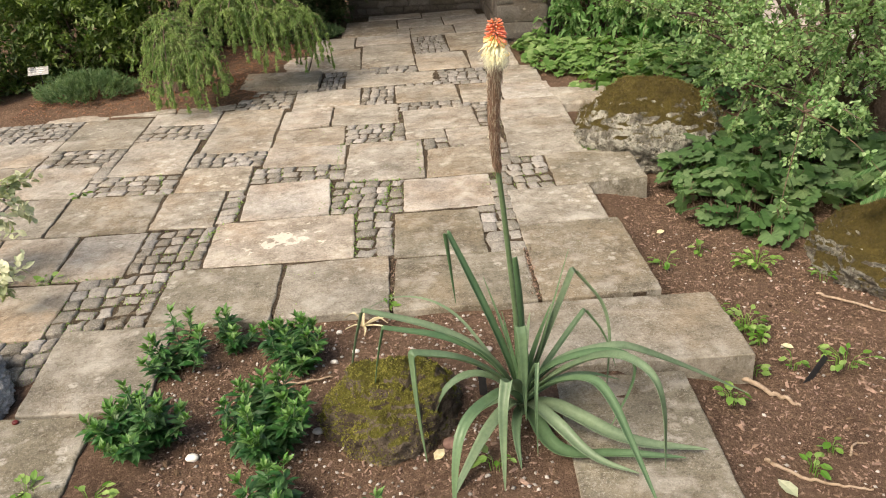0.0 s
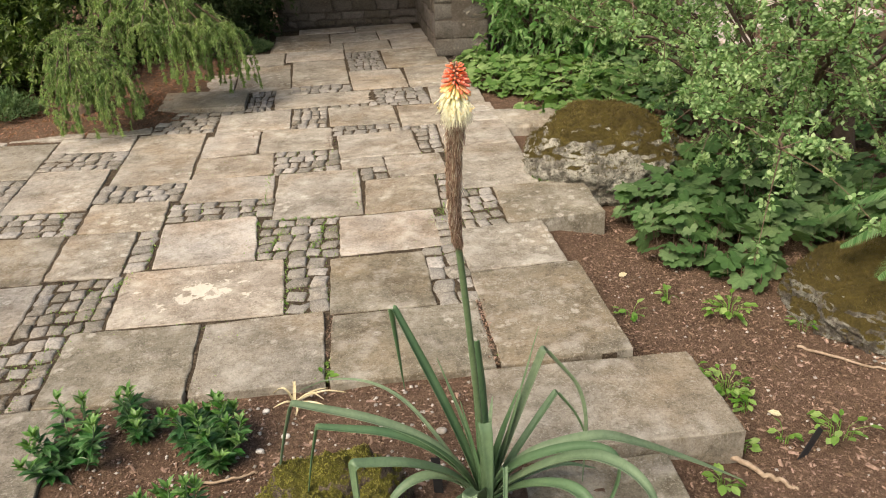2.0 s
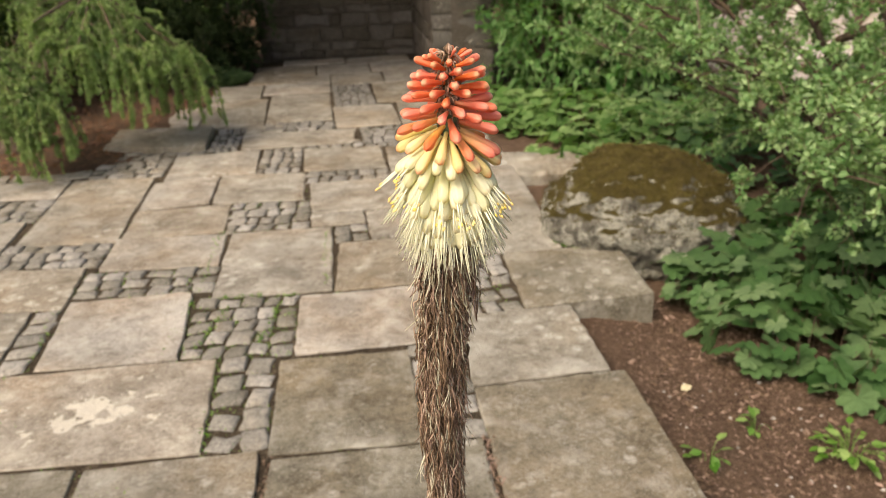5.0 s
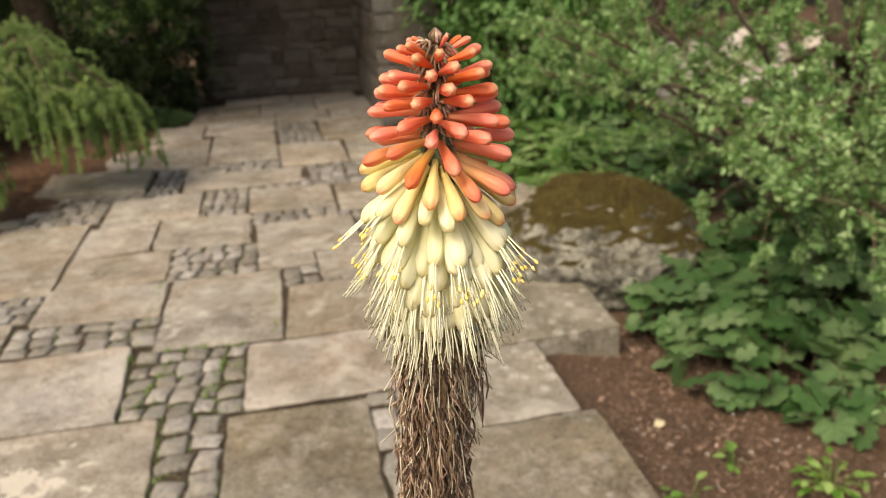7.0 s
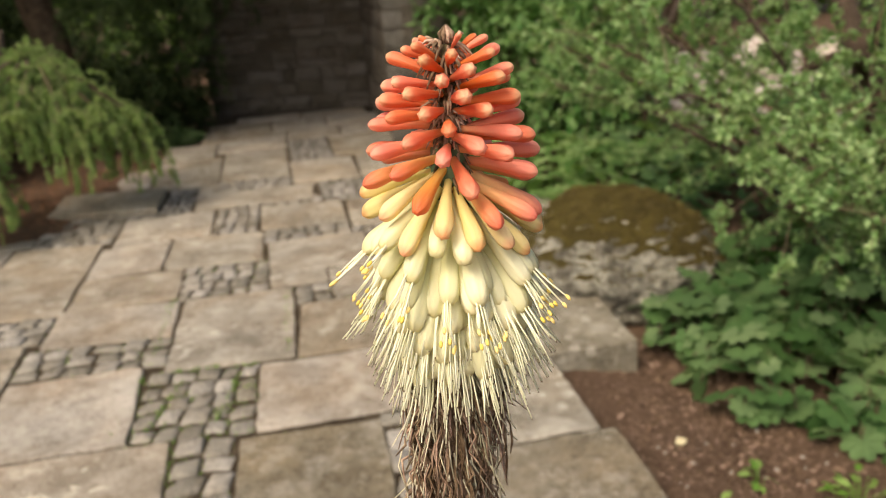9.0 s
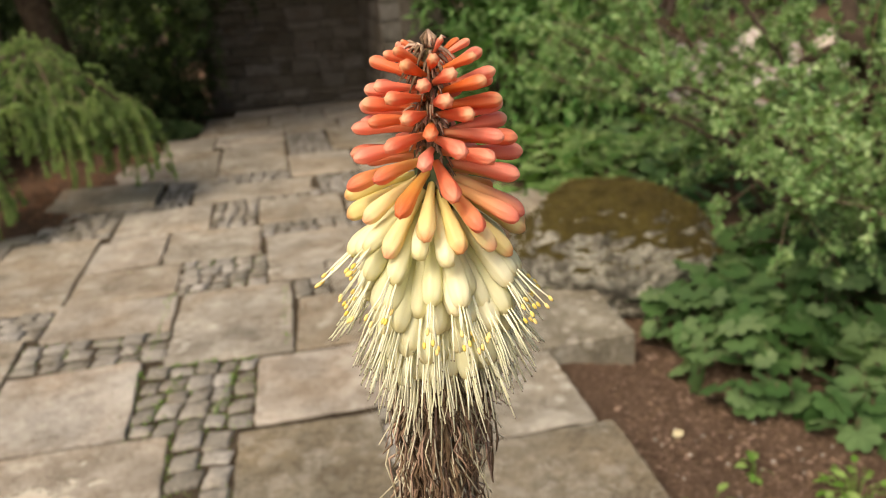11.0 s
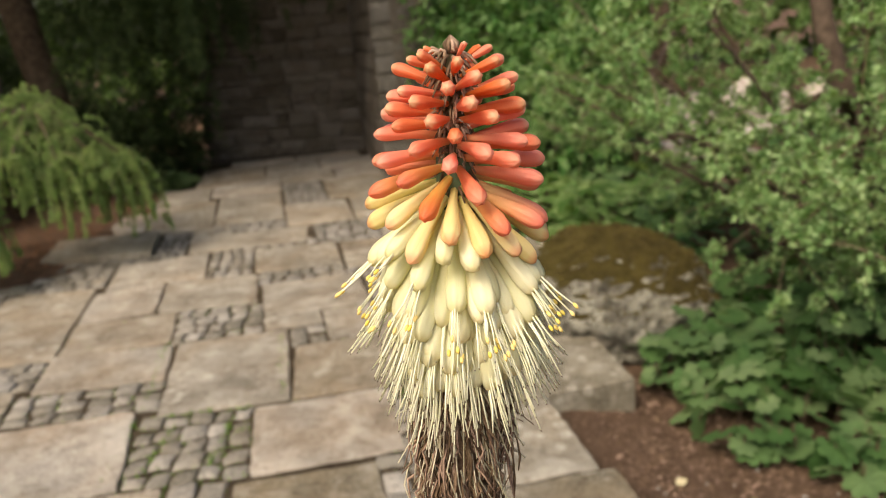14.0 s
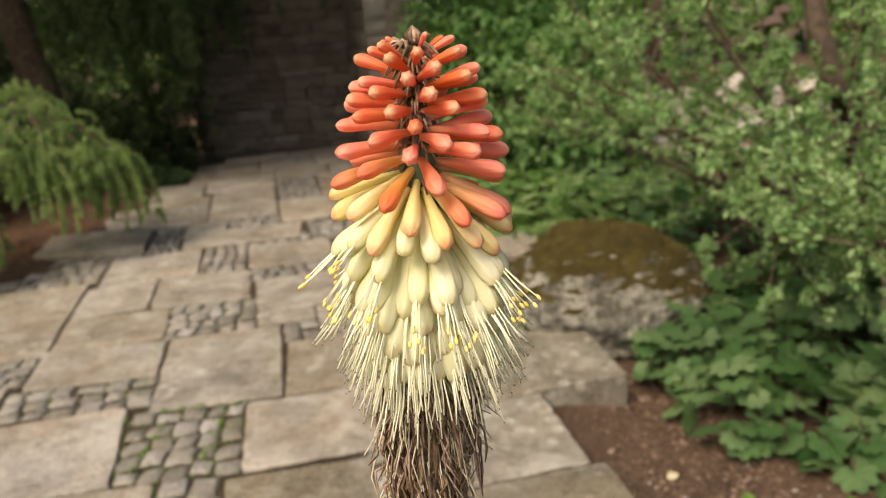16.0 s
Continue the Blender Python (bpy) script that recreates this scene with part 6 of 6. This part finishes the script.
def mulch():
    g = np.random.default_rng(77)
    chips = []
    tv = np.array([(-0.5, -0.2, 0), (0.5, -0.13, 0), (0.45, 0.17, 0), (-0.42, 0.2, 0), (0, 0, 0.18), (0, 0, -0.15)])
    tf = [(0, 1, 4), (1, 2, 4), (2, 3, 4), (3, 0, 4), (1, 0, 5), (2, 1, 5), (3, 2, 5), (0, 3, 5)]
    P, D, S = [], [], []
    while len(P) < 68000:
        x, y = g.uniform(-1.2, 2.5), g.uniform(1.1, 5.2)
        if in_bed(x, y):
            P.append((x, y, ground_height(x, y) + 0.002))
            D.append((g.normal(), g.normal(), g.normal(0, 0.25)))
            S.append(min(0.045, g.lognormal(math.log(0.0064), 0.6)))
    P = np.array(P)
    tagged(put("bark_mulch", mesh_from("bark_mulch", *leaves((tv, tf), P, np.array(D), np.array([0, 0, 1.0]) + g.normal(0, 0.4, P.shape), np.array(S))), MULCH), "loose brown bark mulch on the soil", "mulch", "", "stuff")
    P, D, S = [], [], []
    while len(P) < 1250:
        x, y = (g.uniform(-1.2, 2.3) if len(P) < 600 else g.uniform(-1.1, 0.2)), g.uniform(1.1, 3.4)
        if in_bed(x, y):
            P.append((x, y, ground_height(x, y) + 0.003))
            D.append((g.normal(), g.normal(), g.normal(0, 0.25)))
            S.append(g.uniform(0.006, 0.02))
    P = np.array(P)
    pv = np.array([(-0.5, 0, 0), (0, -0.4, 0), (0.5, 0, 0), (0, 0.4, 0), (0, 0, 0.3), (0, 0, -0.3)])
    tagged(put("pebbles", mesh_from("pebbles", *leaves((pv, tf), P, np.array(D), np.tile([0, 0, 1.0], (len(P), 1)), np.array(S)), True), PEBBLE), "small pale pebbles in the soil", "pebbles", "", "stuff")
    P, D, S = [], [], []
    while len(P) < 9000:
        x, y = g.uniform(-3.6, -1.2), g.uniform(5.7, 8.6)
        if x < -1.75 - 0.0 * y or (y > 7.3 and x < -1.5):
            P.append((x, y, ground_height(x, y) + 0.002))
            D.append((g.normal(), g.normal(), g.normal(0, 0.2)))
            S.append(g.uniform(0.02, 0.05))
    P = np.array(P)
    tagged(put("needle_litter", mesh_from("needle_litter", *leaves(BLADE, P, np.array(D), np.array([0, 0, 1.0]) + g.normal(0, 0.3, P.shape), np.array(S))), LITTER), "rust-brown fallen larch needles under the tree", "leaf litter", "", "stuff")


mulch()


def fallen_leaf(x, y, size, material, label, turn=0.0):
    z = ground_height(x, y) + 0.008
    ob = put("fallen_leaf", mesh_from("fallen_leaf", *leaves(OVAL, np.zeros((1, 3)), np.array([[math.cos(turn), math.sin(turn), 0.1]]), np.array([[0.2, -0.2, 1.0]]), np.array([size]))), material)
    ob.location = (x, y, z)
    tagged(ob, label, "leaf", "fallen leaves")


fallen_leaf(1.12, 2.38, 0.045, DRYLEAF, "yellowed fallen leaf on the soil", 2.6)
fallen_leaf(0.86, 1.66, 0.075, PALELEAF, "pale green fallen leaf on the soil", 2.0)
fallen_leaf(0.84, 3.34, 0.045, DRYLEAF, "pale fallen leaf on the mulch", 0.4)
fallen_leaf(-0.15, 1.76, 0.05, DRYLEAF, "yellow fallen leaf beside the rock", 1.0)

bush("variegated_shrub", "pale variegated shrub leaning over the paving", [((-2.36, 2.92, 0.34), (0.15, 0.15, 0.26)), ((-2.02, 2.98, 0.48), (0.09, 0.13, 0.16)), ((-1.90, 2.64, 0.22), (0.07, 0.08, 0.07))], 1300, OVAL, 0.042, PALELEAF, 61)


PALEPEBBLE = plain_material("pale_pebble", (0.55, 0.52, 0.48), (0.7, 0.67, 0.62), 60.0, 0.6, 0.2, 0.1)
BROWNROCK = plain_material("brown_stone", (0.14, 0.08, 0.065), (0.22, 0.14, 0.115), 40.0, 0.85, 0.4, 0.2)
BERRY = plain_material("berry_skin", (0.07, 0.012, 0.012), (0.12, 0.02, 0.02), 60.0, 0.35, 0.1, 0.1)


def joint_growth():
    """Moss tufts and rust-brown litter caught in the joints of the paving."""
    g = np.random.default_rng(90)
    P, D, S = [], [], []
    runs = (((-0.31, 4.0), (-0.36, 4.6), 90), ((-0.79, 4.0), (-0.84, 4.65), 60), ((-0.8, 3.55), (-0.8, 3.95), 70), ((-0.6, 3.52), (-0.55, 3.05), 50), ((-0.4, 3.95), (-0.76, 3.97), 70),
            ((-1.28, 3.5), (-1.36, 3.05), 60), ((-1.38, 2.55), (-1.42, 3.0), 60), ((-1.22, 3.5), (-1.3, 3.95), 40), ((-2.0, 2.96), (-1.6, 2.98), 50), ((-0.35, 2.58), (-0.36, 2.7), 40),
            ((0.1, 3.75), (0.13, 4.1), 40), ((-1.75, 3.96), (-1.9, 4.3), 40), ((-0.7, 3.6), (-0.65, 3.9), 70), ((-0.5, 3.6), (-0.46, 3.9), 60), ((0.7, 4.2), (0.62, 4.3), 60))
    for a, b, n in runs:
        a, b = np.array(a), np.array(b)
        for u in g.random(n):
            q = a + (b - a) * u + g.normal(0, 0.006, 2)
            P.append((q[0], q[1], -0.005))
            D.append((g.normal(0, 0.6), g.normal(0, 0.6), 0.7))
            S.append(g.uniform(0.008, 0.022))
    for x, y, w, d, n in ((-0.576, 3.748, 0.40, 0.46, 900), (-0.488, 3.284, 0.2, 0.5, 200), (-1.446, 3.242, 0.36, 0.46, 420), (-1.548, 2.768, 0.42, 0.46, 700), (0.2, 3.95, 0.36, 0.5, 380),
                          (-1.03, 4.157, 0.56, 0.26, 260), (-0.65, 4.83, 0.40, 0.40, 260), (-2.0, 4.14, 0.56, 0.32, 260), (-1.75, 2.36, 0.3, 0.3, 160), (-0.8, 3.9, 2.6, 2.6, 3200)):
        for px, py in zip(x + w * g.uniform(-0.5, 0.5, n), y + d * g.uniform(-0.5, 0.5, n)):
            if noise.noise(Vector((px * 5, py * 5, 7.7))) > -0.15:
                P.append((px, py, -0.0085))
                D.append((g.normal(0, 0.6), g.normal(0, 0.6), 0.8))
                S.append(g.uniform(0.007, 0.0145))
    P = np.array(P)
    tagged(put("joint_moss", mesh_from("joint_moss", *leaves(LANCE, P, np.array(D), g.normal(0, 1, P.shape), np.array(S))), WEED), "green moss and grass in the paving joints", "moss", "", "stuff")
    P, D, S = [], [], []
    for a, b, n, w in (((0.215, 2.60), (0.205, 3.04), 260, 0.012), ((-1.03, 5.05), (-1.06, 5.5), 160, 0.02), ((-0.36, 2.58), (-0.37, 3.02), 90, 0.008), ((0.15, 3.55), (0.14, 3.95), 80, 0.01), ((-0.53, 5.05), (-0.55, 5.3), 60, 0.012)):
        a, b = np.array(a), np.array(b)
        for u in g.random(n):
            q = a + (b - a) * u + g.normal(0, w, 2)
            P.append((q[0], q[1], g.uniform(-0.008, 0.003)))
            D.append((g.normal(), g.normal(), g.normal(0, 0.3)))
            S.append(g.uniform(0.008, 0.022))
    P = np.array(P)
    tagged(put("joint_litter", mesh_from("joint_litter", *leaves(LANCE, P, np.array(D), np.array([0, 0, 1.0]) + g.normal(0, 0.4, P.shape), np.array(S))), MULCH), "brown litter caught in the joints", "leaf litter", "", "stuff")


joint_growth()


def pebble(x, y, size, material, label, name="pebble", category="stone"):
    z = ground_height(x, y) if name == "pebble" else 0.003
    ob = put(name, rock_mesh(name, size, size * 0.75, size * 0.55, 0.12, 0.3, int(abs(x * 50)), 3), material)
    ob.location = (x, y, z + size * 0.3)
    tagged(ob, label, category)


pebble(-0.90, 1.83, 0.020, PALEPEBBLE, "smooth white pebble on the mulch")
pebble(-0.52, 1.91, 0.018, PEBBLE, "grey pebble beside the mossy rock")
pebble(-0.53, 2.29, 0.013, PALEPEBBLE, "small white pebble on the mulch")
pebble(-0.46, 2.35, 0.014, PALEPEBBLE, "small white pebble near the slab")
pebble(-0.54, 2.48, 0.012, PALEPEBBLE, "small pale pebble by the slab edge")
pebble(0.02, 2.30, 0.016, PEBBLE, "grey pebble behind the red-hot poker")
pebble(-0.10, 1.83, 0.028, BROWNROCK, "reddish-brown stone beside the mossy rock")
pebble(-1.53, 1.98, 0.012, BERRY, "dark red fallen berry on the slab", "berry", "fruit")
